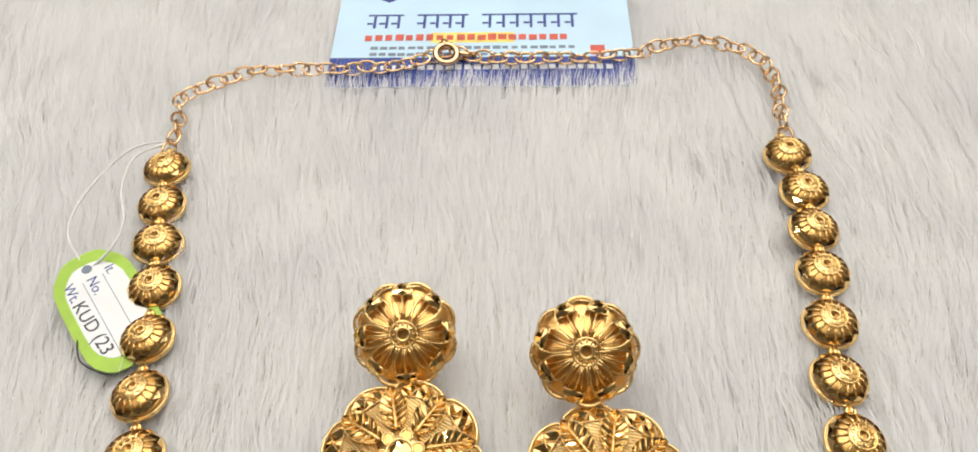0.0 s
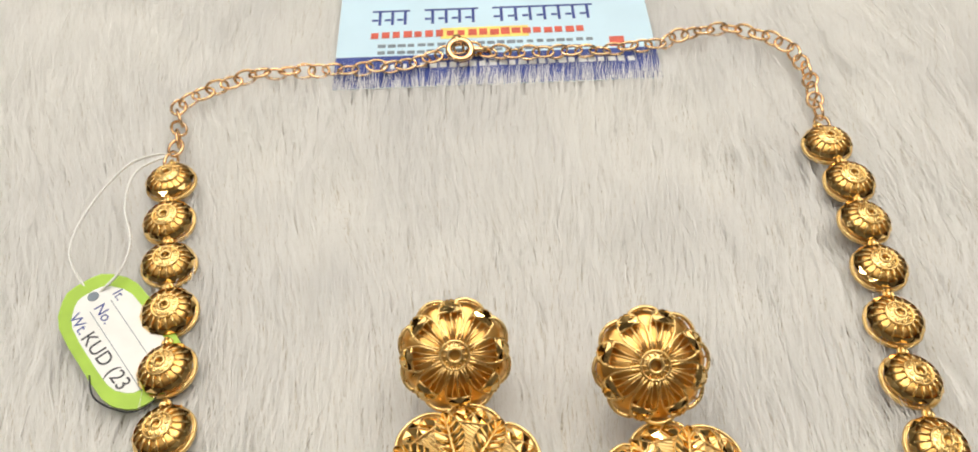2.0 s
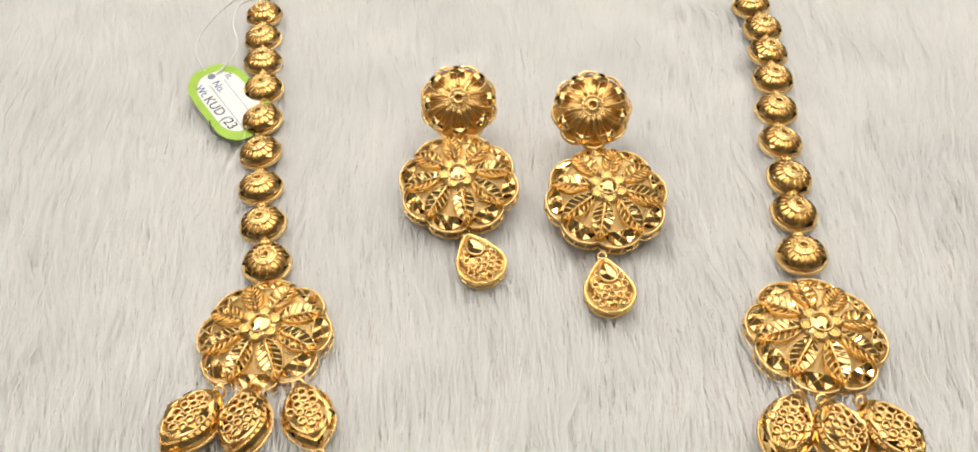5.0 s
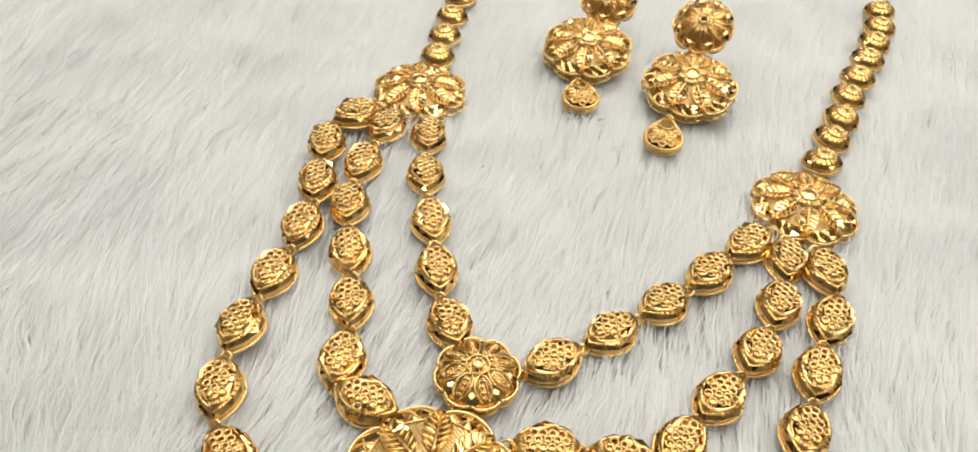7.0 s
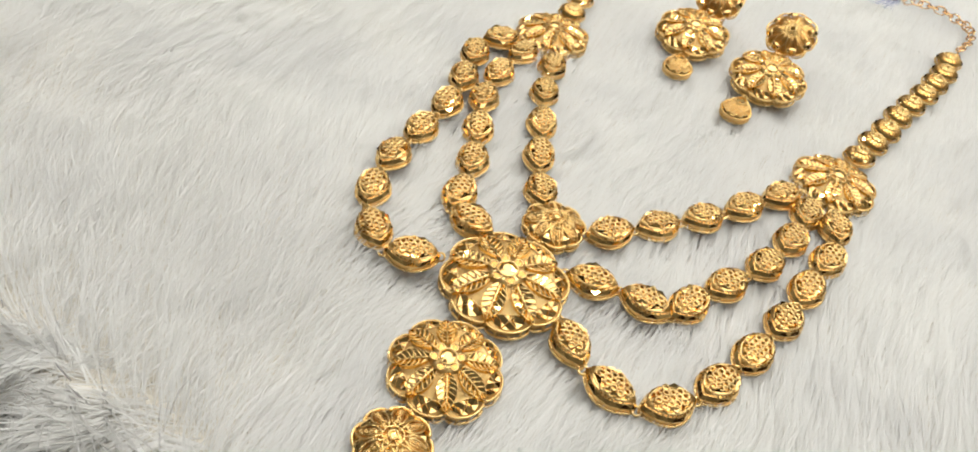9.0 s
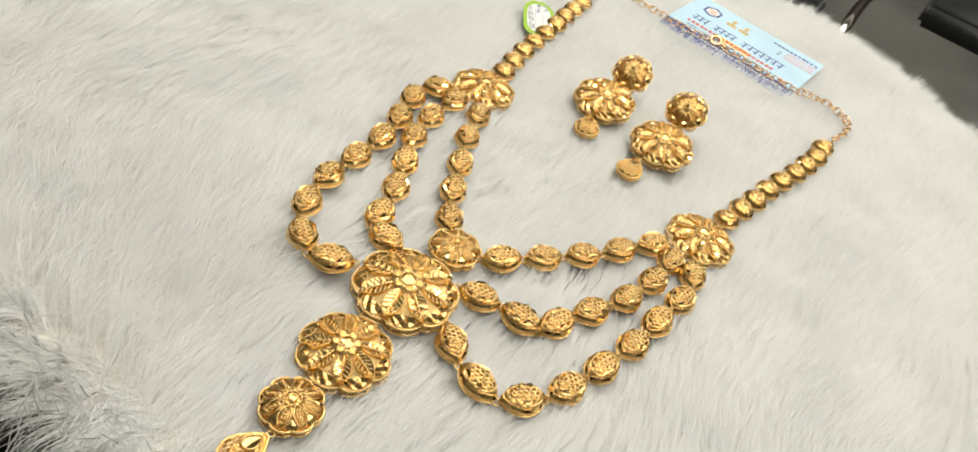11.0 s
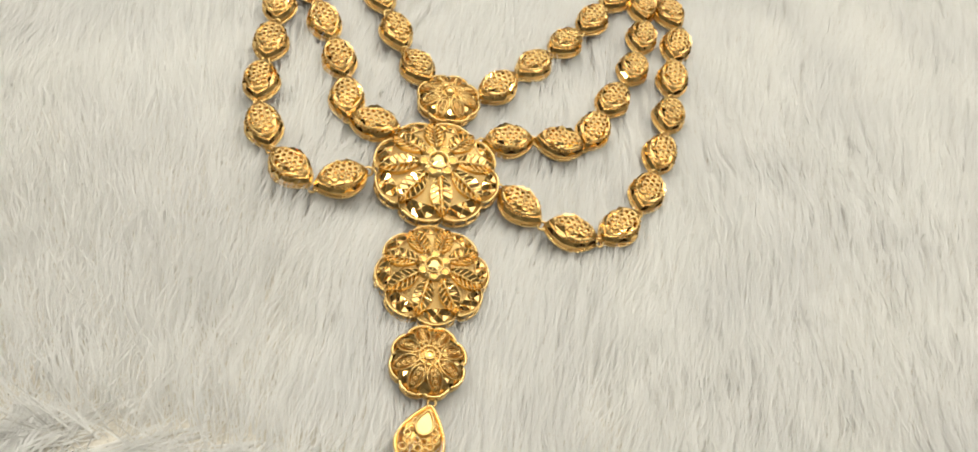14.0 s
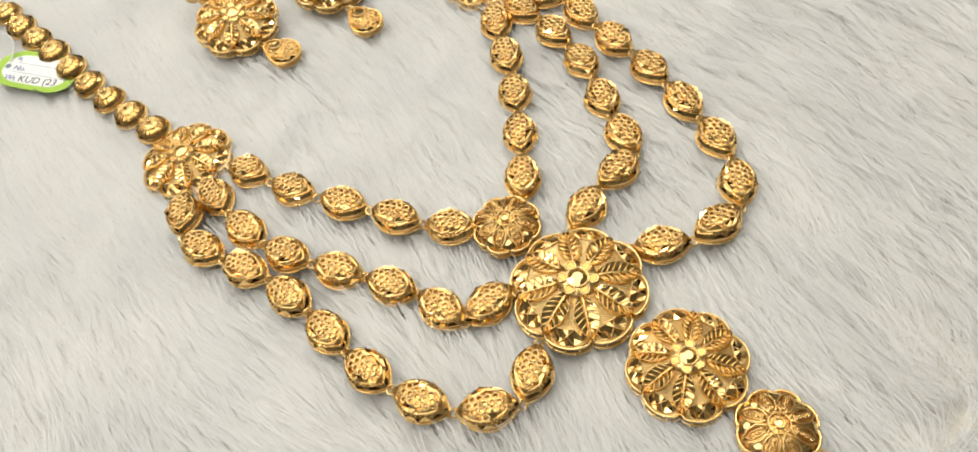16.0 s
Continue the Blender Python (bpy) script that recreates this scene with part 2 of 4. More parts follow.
def drape(s, x):
    """Height profile of the throw along y: flat, then rolling down over the table's front and back edges.
    Gives y, z, tangent and normal for a length s measured along the cloth."""
    s = np.asarray(s, float)
    y, z, ang = s.copy(), np.zeros_like(s), np.zeros_like(s)
    for edge, sign, r in ((front_edge(x), -1.0, 0.024), (back_edge(x), 1.0, 0.022)):
        d = np.maximum(0.0, (s - edge) * sign)
        a = np.minimum(d / r, math.radians(82))
        rest = np.maximum(0.0, d - r * math.radians(82))
        over = d > 0
        y = np.where(over, edge + sign * (r * np.sin(a) + rest * np.cos(a)), y)
        z = np.where(over, -r * (1 - np.cos(a)) - rest * np.sin(a), z)
        ang = np.where(over, -sign * a, ang)
    return y, z, ang


def waves(x, y, seed, scale):
    """Smooth pseudo-noise, about -1 to 1."""
    g = np.random.RandomState(seed)
    v = np.zeros_like(x)
    for _ in range(7):
        a, k, p = g.uniform(0, math.tau), scale * g.uniform(0.6, 1.8), g.uniform(0, math.tau)
        v += np.sin((x * math.cos(a) + y * math.sin(a)) * k + p + 1.5 * np.sin(k * 0.37 * (x - y) + p * 2))
    return v / 3.5


def build_fringe(throw):
    """Long curling strands, gathered in locks, that stand out over the front edge and droop."""
    g = np.random.RandomState(15)
    locks, per = 430, 24
    lx = g.uniform(-0.27, 0.25, locks)
    ls = front_edge(lx) + g.uniform(-0.012, 0.006, locks) + 0.004 * waves(lx, lx * 0, 5, 28)
    l_len = g.uniform(0.015, 0.027, locks) * np.clip(1.0 - 0.25 * (ls - front_edge(lx)) / 0.004, 0.8, 1.3)
    l_turn = -0.35 + 0.40 * waves(lx, ls, 51, 60) + g.normal(0, 0.32, locks)
    l_curl = g.normal(0.10, 0.30, locks)
    l_rise = g.uniform(0.15, 0.75, locks)
    l_drop = g.uniform(0.55, 1.25, locks)
    k = np.repeat(np.arange(locks), per)
    n = len(k)
    off_x, off_s = g.normal(0, 0.0017, n), g.normal(0, 0.0017, n)
    x, s = lx[k] + off_x, ls[k] + off_s
    y, z, ang = drape(s, x)
    n_y, n_z = -np.sin(ang), np.cos(ang)
    L = l_len[k] * g.uniform(0.65, 1.08, n)
    turn = l_turn[k] + g.normal(0, 0.16, n)
    width = g.uniform(0.00014, 0.00027, n)
    roll = g.uniform(-0.7, 0.7, n)
    steps, lines = 7, []
    for i in range(steps):
        f = i / (steps - 1)
        a = turn + l_curl[k] * f * 1.6
        out = L * (0.95 * f - 0.20 * f * f)
        px = x + out * np.sin(a) - off_x * 0.85 * f
        py = y - out * np.cos(a) * (0.55 + 0.45 * n_z) + n_y * L * 0.35 * f - off_s * 0.6 * f
        pz = z - 0.006 * n_z + L * (l_rise[k] * 0.75 * f * (1 - 0.35 * f) * (0.3 + 0.7 * n_z) - l_drop[k] * 0.62 * f ** 2.3)
        w = width * (1.0 - 0.9 * f ** 1.6)
        c = np.stack([px, py, pz], 1)
        side = np.stack([np.cos(a) * np.cos(roll), np.sin(a) * np.cos(roll), np.sin(roll)], 1) * w[:, None]
        lines += [c - side, c + side]
    pts = np.stack(lines, 1)
    base = (np.arange(n) * 2 * steps)[:, None]
    quads = np.concatenate([base + np.array([[q, q + 1, q + 3, q + 2]]) for q in range(0, 2 * steps - 2, 2)], 0)
    me = bpy.data.meshes.new("fringe")
    me.from_pydata(pts.reshape(-1, 3), [], quads)
    me.polygons.foreach_set("use_smooth", np.ones(len(quads), bool))
    me.materials.append(FUR)
    tagged(part("fringe", me, throw), "long curling tufts over the front edge", kind="stuff")


def build_throw():
    throw = tagged(new("fur_throw"), "white long-pile faux fur throw draped over the table", "fur throw")
    nx, ss = 48, np.concatenate([np.linspace(-0.100, EDGE + 0.010, 28), np.linspace(EDGE + 0.018, 0.30, 24), np.linspace(0.303, 0.43, 34)])
    xs = np.linspace(-0.34, 0.34, nx)
    bm = bmesh.new()
    grid = []
    for sv in ss:
        yy, zz, _ = drape(np.full(nx, sv), xs)
        grid.append([bm.verts.new((x, y, z - 0.0062)) for x, y, z in zip(xs, yy, zz)])
    for a, b in zip(grid, grid[1:]):
        for i in range(nx - 1):
            bm.faces.new((a[i], a[i + 1], b[i + 1], b[i]))
    part("backing", mesh_of("backing", bm, BACKING), throw)

    g = np.random.RandomState(4)
    count = 560000
    x = g.uniform(-0.30, 0.27, count)
    s = g.uniform(-0.099, 0.43, count)
    # tufts: each hair belongs to a lock, whose hairs lean alike and close in at the tip
    cell = np.where(s < EDGE - 0.002, 0.0052, np.where(s < -0.05, 0.0034, 0.0026))
    ci, cj = np.floor(x / cell).astype(int) + 200, np.floor(s / cell).astype(int) + 200
    lock = np.random.RandomState(9).uniform(-1, 1, (5, 500, 500))[:, ci % 500, cj % 500]
    lock_x = (ci - 200 + 0.5 + 0.35 * lock[0]) * cell
    lock_s = (cj - 200 + 0.5 + 0.35 * lock[1]) * cell
    y, z, ang = drape(s, x)
    parting = front_edge(x) - 0.002 + 0.005 * waves(x, s * 0, 5, 28)
    side = np.tanh((s - parting) / 0.007)
    keep = g.uniform(0, 1, count) < np.clip(np.where((x > -0.05) & (x < 0.005), 0.16, 0.55) + np.abs(s - parting - 0.002) / 0.010, 0, 1)
    front = s < parting
    keep &= ~front | (g.uniform(0, 1, count) < 0.22)
    length = np.where(front, g.uniform(0.017, 0.030, count), g.uniform(0.010, 0.017, count)) * (1 + 0.15 * waves(x, s, 21, 120))
    swing = 0.26 * waves(x, s, 31, 45) + 0.12 * waves(x, s, 32, 260) + 0.20 * lock[2] + g.normal(0, 0.15, count)
    lean = np.clip(g.normal(0.50, 0.09, count) + 0.16 * lock[3] + 0.12 * waves(x, s, 33, 150), 0.12, 1.25)
    # towards the front edge the pile is longer and stands up more loosely
    wild = np.clip((0.03 - s) / 0.09, 0, 1) * np.clip(0.9 - x / 0.12, 0.35, 1.2)
    calm = np.clip((np.abs(x - 0.004) - 0.024) / 0.02, 0, 1)
    wild *= np.where(s > front_edge(x) + 0.002, calm, 1.0) * np.clip((np.hypot(x - 0.01, s - 0.06) - 0.075) / 0.02, 0, 1)
    lean = np.clip(lean + 0.45 * wild * g.uniform(0.3, 1.4, count), 0.12, 1.3)
    lean = np.where(front, np.clip(g.normal(0.85, 0.22, count) + 0.25 * lock[3], 0.3, 1.4), lean)
    length = length * (1 + 0.35 * wild)
    swing = swing * (1 + 0.6 * wild)
    swing = swing + g.normal(0, 0.22, count) * wild
    combed = np.clip((s - 0.05) / 0.08, 0, 1)
    # the pile stands up along the card's lower edge
    card_u = (x + 0.0345) * math.cos(radians(-4.6)) + (s - 0.2705) * math.sin(radians(-4.6))
    card_v = -(x + 0.0345) * math.sin(radians(-4.6)) + (s - 0.2705) * math.cos(radians(-4.6))
    brim = (card_u > -0.002) & (card_u < 0.0875) & (card_v > -0.013) & (card_v < -0.003)
    lean = np.where(brim, g.uniform(0.60, 1.05, count), lean)
    keep &= (wild < 0.45) | (g.uniform(0, 1, count) < 0.60)
    # local frame: e = across, t = along the cloth, n = out of it
    t_v = np.stack([np.zeros(count), np.cos(ang), np.sin(ang)], 1)
    n_v = np.stack([np.zeros(count), -np.sin(ang), np.cos(ang)], 1)
    e_v = np.stack([np.ones(count), np.zeros(count), np.zeros(count)], 1)
    sw = np.where(front, swing * 1.6 + 0.45 + 0.5 * lock[2], swing)
    way = side[:, None] * np.cos(sw)[:, None] * t_v + np.sin(sw)[:, None] * e_v
    way /= np.linalg.norm(way, axis=1)[:, None] + 1e-9
    across = np.cross(way, n_v)
    roll = g.normal(0, 0.5, count)[:, None]
    across = np.cos(roll) * across + np.sin(roll) * n_v
    root = np.stack([x, y, z], 1) - 0.0062 * n_v
    half = (g.uniform(0.00009, 0.00020, count) * np.where(front, 1.25, 0.86 - 0.20 * combed + 0.10 * wild))[:, None]
    L = length[:, None]
    rise = np.sin(lean)[:, None]
    steps = []
    for f, w in ((0.0, 1.0), (0.5, 0.9), (1.0, 0.0)):
        bend = f * (1.75 - 0.75 * f)
        along = L * (f * 0.55 + 0.45 * f * f) * np.cos(lean)[:, None]
        up = L * bend * rise * 0.9
        droop = np.where(front, -0.010 * f * f, 0.0)[:, None]
        c = root + way * along + n_v * up
        c[:, 2] += droop[:, 0]
        close = np.where(front, 0.9, 0.28 + 0.55 * np.clip(wild, 0, 1)) * f
        c[:, 0] += close * (lock_x - x)
        c += (close * (lock_s - s))[:, None] * t_v
        steps.append((c - across * half * w, c + across * half * w))
    # the pile lies pressed down to the jewellery's level
    pts = np.stack([p for pair in steps for p in pair], 1)[keep]
    flat = (s[keep] > front_edge(x[keep]) + 0.004) & (s[keep] < back_edge(x[keep]) - 0.01)
    top = 0.0004 + 0.0012 * waves(x, s, 41, 70)[keep] + np.abs(g.normal(0, 0.0012, keep.sum())) + 0.005 * wild[keep] ** 1.5
    top = top + 0.0016 * np.exp(-((x[keep] + 0.055) ** 2 + (s[keep] - 0.02) ** 2) / 0.04 ** 2)
    # pressed down under the card, whose lower edge the pile laps over
    ca, sa = math.cos(radians(-4.6)), math.sin(radians(-4.6))
    u = (x[keep] + 0.0345) * ca + (s[keep] - 0.2705) * sa
    v = -(x[keep] + 0.0345) * sa + (s[keep] - 0.2705) * ca
    under = (u > -0.002) & (u < 0.0875) & (v > -0.001) & (v < 0.056)
    top = np.where(under, -0.0022 + 0.07 * np.maximum(v, 0), top)
    lap = (u > -0.002) & (u < 0.0875) & (v > -0.013) & (v <= -0.001)
    top = np.where(lap, top + 0.0068 * (0.6 + 0.4 * lock[3][keep]), top)
    zc = pts[:, :, 2]
    over = flat[:, None] & (zc > top[:, None])
    zc[over] = (top[:, None] + np.where(under, 0.03, 0.25)[:, None] * (zc - top[:, None]))[over]
    pts[:, :, 2] = zc
    # five points to a hair: two at the root, two half way, one at the tip
    pts = np.ascontiguousarray(pts[:, :5])
    n = len(pts)
    base = (np.arange(n) * 5)[:, None]
    loops = np.concatenate([base + np.array([[0, 1, 3, 2]]), base + np.array([[2, 3, 4]])], 1)
    me = bpy.data.meshes.new("pile")
    me.vertices.add(n * 5)
    me.vertices.foreach_set("co", pts.reshape(-1).astype(np.float32))
    me.loops.add(n * 7)
    me.loops.foreach_set("vertex_index", loops.reshape(-1).astype(np.int32))
    me.polygons.add(n * 2)
    starts = np.arange(n)[:, None] * 7 + np.array([[0, 4]])
    me.polygons.foreach_set("loop_start", starts.reshape(-1).astype(np.int32))
    me.polygons.foreach_set("use_smooth", np.ones(n * 2, bool))
    me.update(calc_edges=True)
    # the shading of soft pile follows the cloth more than each single hair
    tilt = (0.42 + 2.0 * np.clip(wild, 0, 1) - 0.2 * combed)[:, None] * (0.35 * lock[4][:, None] * e_v + 0.25 * lock[3][:, None] * t_v)
    hair = np.cross(way, across)[keep]
    hair *= np.sign((hair * n_v[keep]).sum(1))[:, None]
    nrm = n_v[keep] + tilt[keep] + hair * (np.where(front, 0.55, 0.32 - 0.16 * combed) + 0.6 * np.where(front, 0, wild))[keep][:, None] - way[keep] * np.where(front, -0.15, 0.1)[keep][:, None]
    nrm -= (0.5 * np.clip(wild, 0, 1))[keep][:, None] * t_v[keep]
    nrm /= np.linalg.norm(nrm, axis=1)[:, None]
    me.normals_split_custom_set_from_vertices(np.repeat(nrm, 5, axis=0).astype(np.float32))
    me.materials.append(FUR)
    tagged(part("pile", me, throw), "soft white brushed pile", kind="stuff")
    build_fringe(throw)


build_throw()


# ---- jewellery pieces (millimetres scaled to metres) ----
def scallop(R, th, n, depth=0.13):
    return R * (1 - depth + depth * math.sqrt(abs(math.sin(n * th / 2))))


def flower_proto(n=8, R=15.0):
    """A broad domed flower: woven gold dome, scalloped double rim, engraved leaves on the notches, mirror-cut lobes, rosette."""
    R = R * MM
    rim_z, top_z = 2.3 * MM, 5.6 * MM
    seg = n * 12

    def dome(r):
        return rim_z + (top_z - rim_z) * (1 - (r / R) ** 2.2)

    def outline(f, z):
        return [(scallop(R, k * math.tau / seg, n) * f * math.cos(k * math.tau / seg), scallop(R, k * math.tau / seg, n) * f * math.sin(k * math.tau / seg), z) for k in range(seg)]

    bm = bmesh.new()
    loft(bm, [outline(0.93, 0.2 * MM), outline(0.955, 1.2 * MM), outline(0.965, dome(0.965 * R))] + [outline(f, dome(f * R)) for f in (0.85, 0.7, 0.5, 0.3, 0.12)])
    body = mesh_of("flower", bm, WEAVE)
    bm = bmesh.new()
    tube(bm, outline(0.985, rim_z + 0.3 * MM), 0.27 * MM, 6, True)
    tube(bm, outline(0.985, 0.35 * MM), 0.38 * MM, 5, True)
    for k in range(0, seg, 3):
        a = k * math.tau / seg
        r = scallop(R, a, n) * 0.985
        tube(bm, [(r * math.cos(a), r * math.sin(a), 0.4 * MM), (r * math.cos(a), r * math.sin(a), rim_z + 0.2 * MM)], 0.28 * MM, 4)
    rim = mesh_of("rim", bm, WIRE)

    # leaf: mirror-cut hollow, one bank steeper than the other, with a midrib and swept side veins, along +x
    r0, r1, w = 0.29 * R, 0.90 * R, 0.170 * R
    bm = bmesh.new()
    m = 10

    def half_width(f):
        return w * math.sin(math.pi * min(1, f * 0.93 + 0.06)) ** 0.8

    def along(f):
        return r0 + (r1 - r0) * f

    edge_l = [(along(k / m), half_width(k / m), dome(along(k / m)) + 1.00 * MM) for k in range(m + 1)]
    edge_r = [(along(k / m), -half_width(k / m), dome(along(k / m)) + 0.85 * MM) for k in range(m + 1)]
    mid = [(along(k / m), 0, dome(along(k / m)) + (0.04 + 0.16 * (k % 2)) * MM) for k in range(m + 1)]
    vl, vm, vr = ([bm.verts.new(p) for p in row] for row in (edge_l, mid, edge_r))
    for k in range(m):
        bm.faces.new((vm[k], vm[k + 1], vl[k + 1], vl[k]))
        bm.faces.new((vr[k], vr[k + 1], vm[k + 1], vm[k]))
    for row, top, sgn in ((edge_l, vl, 1), (edge_r, vr, -1)):
        low = [bm.verts.new((p[0], p[1] + sgn * 0.12 * MM, dome(p[0]) - 0.2 * MM)) for p in row]
        for k in range(m):
            bm.faces.new((top[k], top[k + 1], low[k + 1], low[k]))
    leaf_bed = mesh_of("leaf", bm, POLISH, False)
    bm = bmesh.new()
    tube(bm, [(p[0], 0, dome(p[0]) + 0.55 * MM) for p in mid], lambda f: (0.34 - 0.18 * f) * MM, 5)
    for side in (edge_l, edge_r):
        tube(bm, side, 0.10 * MM, 4)
    for k in range(6):
        f = 0.06 + 0.135 * k
        for sgn in (1, -1):
            x0, x1 = along(f), along(min(0.97, f + 0.17))
            h = half_width(min(0.97, f + 0.17)) * 0.96
            tube(bm, [(x0, 0, dome(x0) + 0.5 * MM), ((x0 + x1) / 2, sgn * h * 0.55, dome((x0 + x1) / 2) + 0.68 * MM), (x1, sgn * h, dome(x1) + 0.95 * MM)], 0.175 * MM, 4)
    veins = mesh_of("leaf_rib", bm, WIRE)

    # mirror-cut crescent filling the outer end of a lobe, along +x
    bm = bmesh.new()
    ra, rb, half = 0.66 * R, 0.955 * R, math.pi / n * 0.90
    outer, inner, peak = [], [], []
    for k in range(7):
        f = k / 6 * 2 - 1
        a = f * half
        ro = ra + 0.13 * R + (rb - ra - 0.13 * R) * (1 - abs(f) ** 2.2)
        ri = ra + 0.13 * R - 0.05 * R * (1 - f * f)
        outer.append((ro * math.cos(a), ro * math.sin(a), dome(ro) + 0.22 * MM))
        inner.append((ri * math.cos(a), ri * math.sin(a), dome(ri) + 0.22 * MM))
        rp = (ro + ri) / 2
        peak.append((rp * math.cos(a), rp * math.sin(a), dome(rp) + (-0.05 + 0.75 * (k % 2)) * MM))
    vo, vp, vi = ([bm.verts.new(p) for p in row] for row in (outer, peak, inner))
    for k in range(6):
        for a, b in ((vi, vp), (vp, vo)):
            bm.faces.new((a[k], b[k], b[k + 1]))
            bm.faces.new((a[k], b[k + 1], a[k + 1]))
    facet = mesh_of("mirror_facet", bm, POLISH, False)
    bm = bmesh.new()
    for sgn in (1, -1):
        tube(bm, [(inner[3 - sgn][0], inner[3 - sgn][1], inner[3][2] + 0.25 * MM), (peak[3][0], peak[3][1], peak[3][2] + 0.22 * MM), (outer[3 + sgn][0], outer[3 + sgn][1], outer[3][2] + 0.25 * MM)], 0.12 * MM, 4)
    tube(bm, [(p[0], p[1], p[2] + 0.1 * MM) for p in inner], 0.14 * MM, 4)
    cross = mesh_of("cross_wire", bm, WIRE)

    # rosette: a raised collar with six darker gold plates painted as shaded petal holes, round a faceted boss
    bm = bmesh.new()
    zc = top_z
    loft(bm, [ring_pts(0.30 * R, dome(0.30 * R) - 0.1 * MM, 36), ring_pts(0.285 * R, dome(0.285 * R) + 0.55 * MM, 36), ring_pts(0.15 * R, zc + 0.75 * MM, 36)], False)
    for k in range(6):
        a = k * math.tau / 6
        tube(bm, ring_pts(0.075 * R, zc + 0.82 * MM, 12, 0.215 * R * math.cos(a), 0.215 * R * math.sin(a)), 0.20 * MM, 5, True)
    tube(bm, ring_pts(0.155 * R, zc + 1.0 * MM, 24), 0.26 * MM, 5, True)
    rosette = mesh_of("rosette", bm, WIRE)
    # raised plates, nothing is cut through: the darker gold paints their shade
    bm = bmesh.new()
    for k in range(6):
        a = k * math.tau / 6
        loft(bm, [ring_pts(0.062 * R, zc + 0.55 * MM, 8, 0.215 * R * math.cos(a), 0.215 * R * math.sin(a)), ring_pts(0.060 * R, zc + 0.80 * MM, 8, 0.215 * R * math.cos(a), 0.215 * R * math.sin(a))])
    pierced = mesh_of("petal_hole", bm, SHADED, False)
    bm = bmesh.new()
    low, high = [bm.verts.new(p) for p in ring_pts(0.145 * R, zc + 0.95 * MM, 8)], [bm.verts.new(p) for p in ring_pts(0.075 * R, zc + 1.30 * MM, 8, phase=0.39)]
    tip = bm.verts.new((0.01 * R, 0.006 * R, zc + 1.38 * MM))
    for k in range(8):
        j = (k + 1) % 8
        bm.faces.new((low[k], low[j], high[k]))
        bm.faces.new((high[k], low[j], high[j]))
        bm.faces.new((high[k], high[j], tip))
    cup = mesh_of("boss", bm, POLISH, False)

    out = [("flower_medallion", body), ("rim", rim), ("rosette", rosette), ("petal_hole", pierced), ("boss", cup)]
    for k in range(n):
        a = math.degrees(k * math.tau / n)
        out += [("leaf", leaf_bed, pose(0, 0, 0, 0, 0, a)), ("leaf_rib", veins, pose(0, 0, 0, 0, 0, a)), ("mirror_facet", facet, pose(0, 0, 0, 0, 0, a + 180 / n)), ("cross_wire", cross, pose(0, 0, 0, 0, 0, a + 180 / n))]
    return out


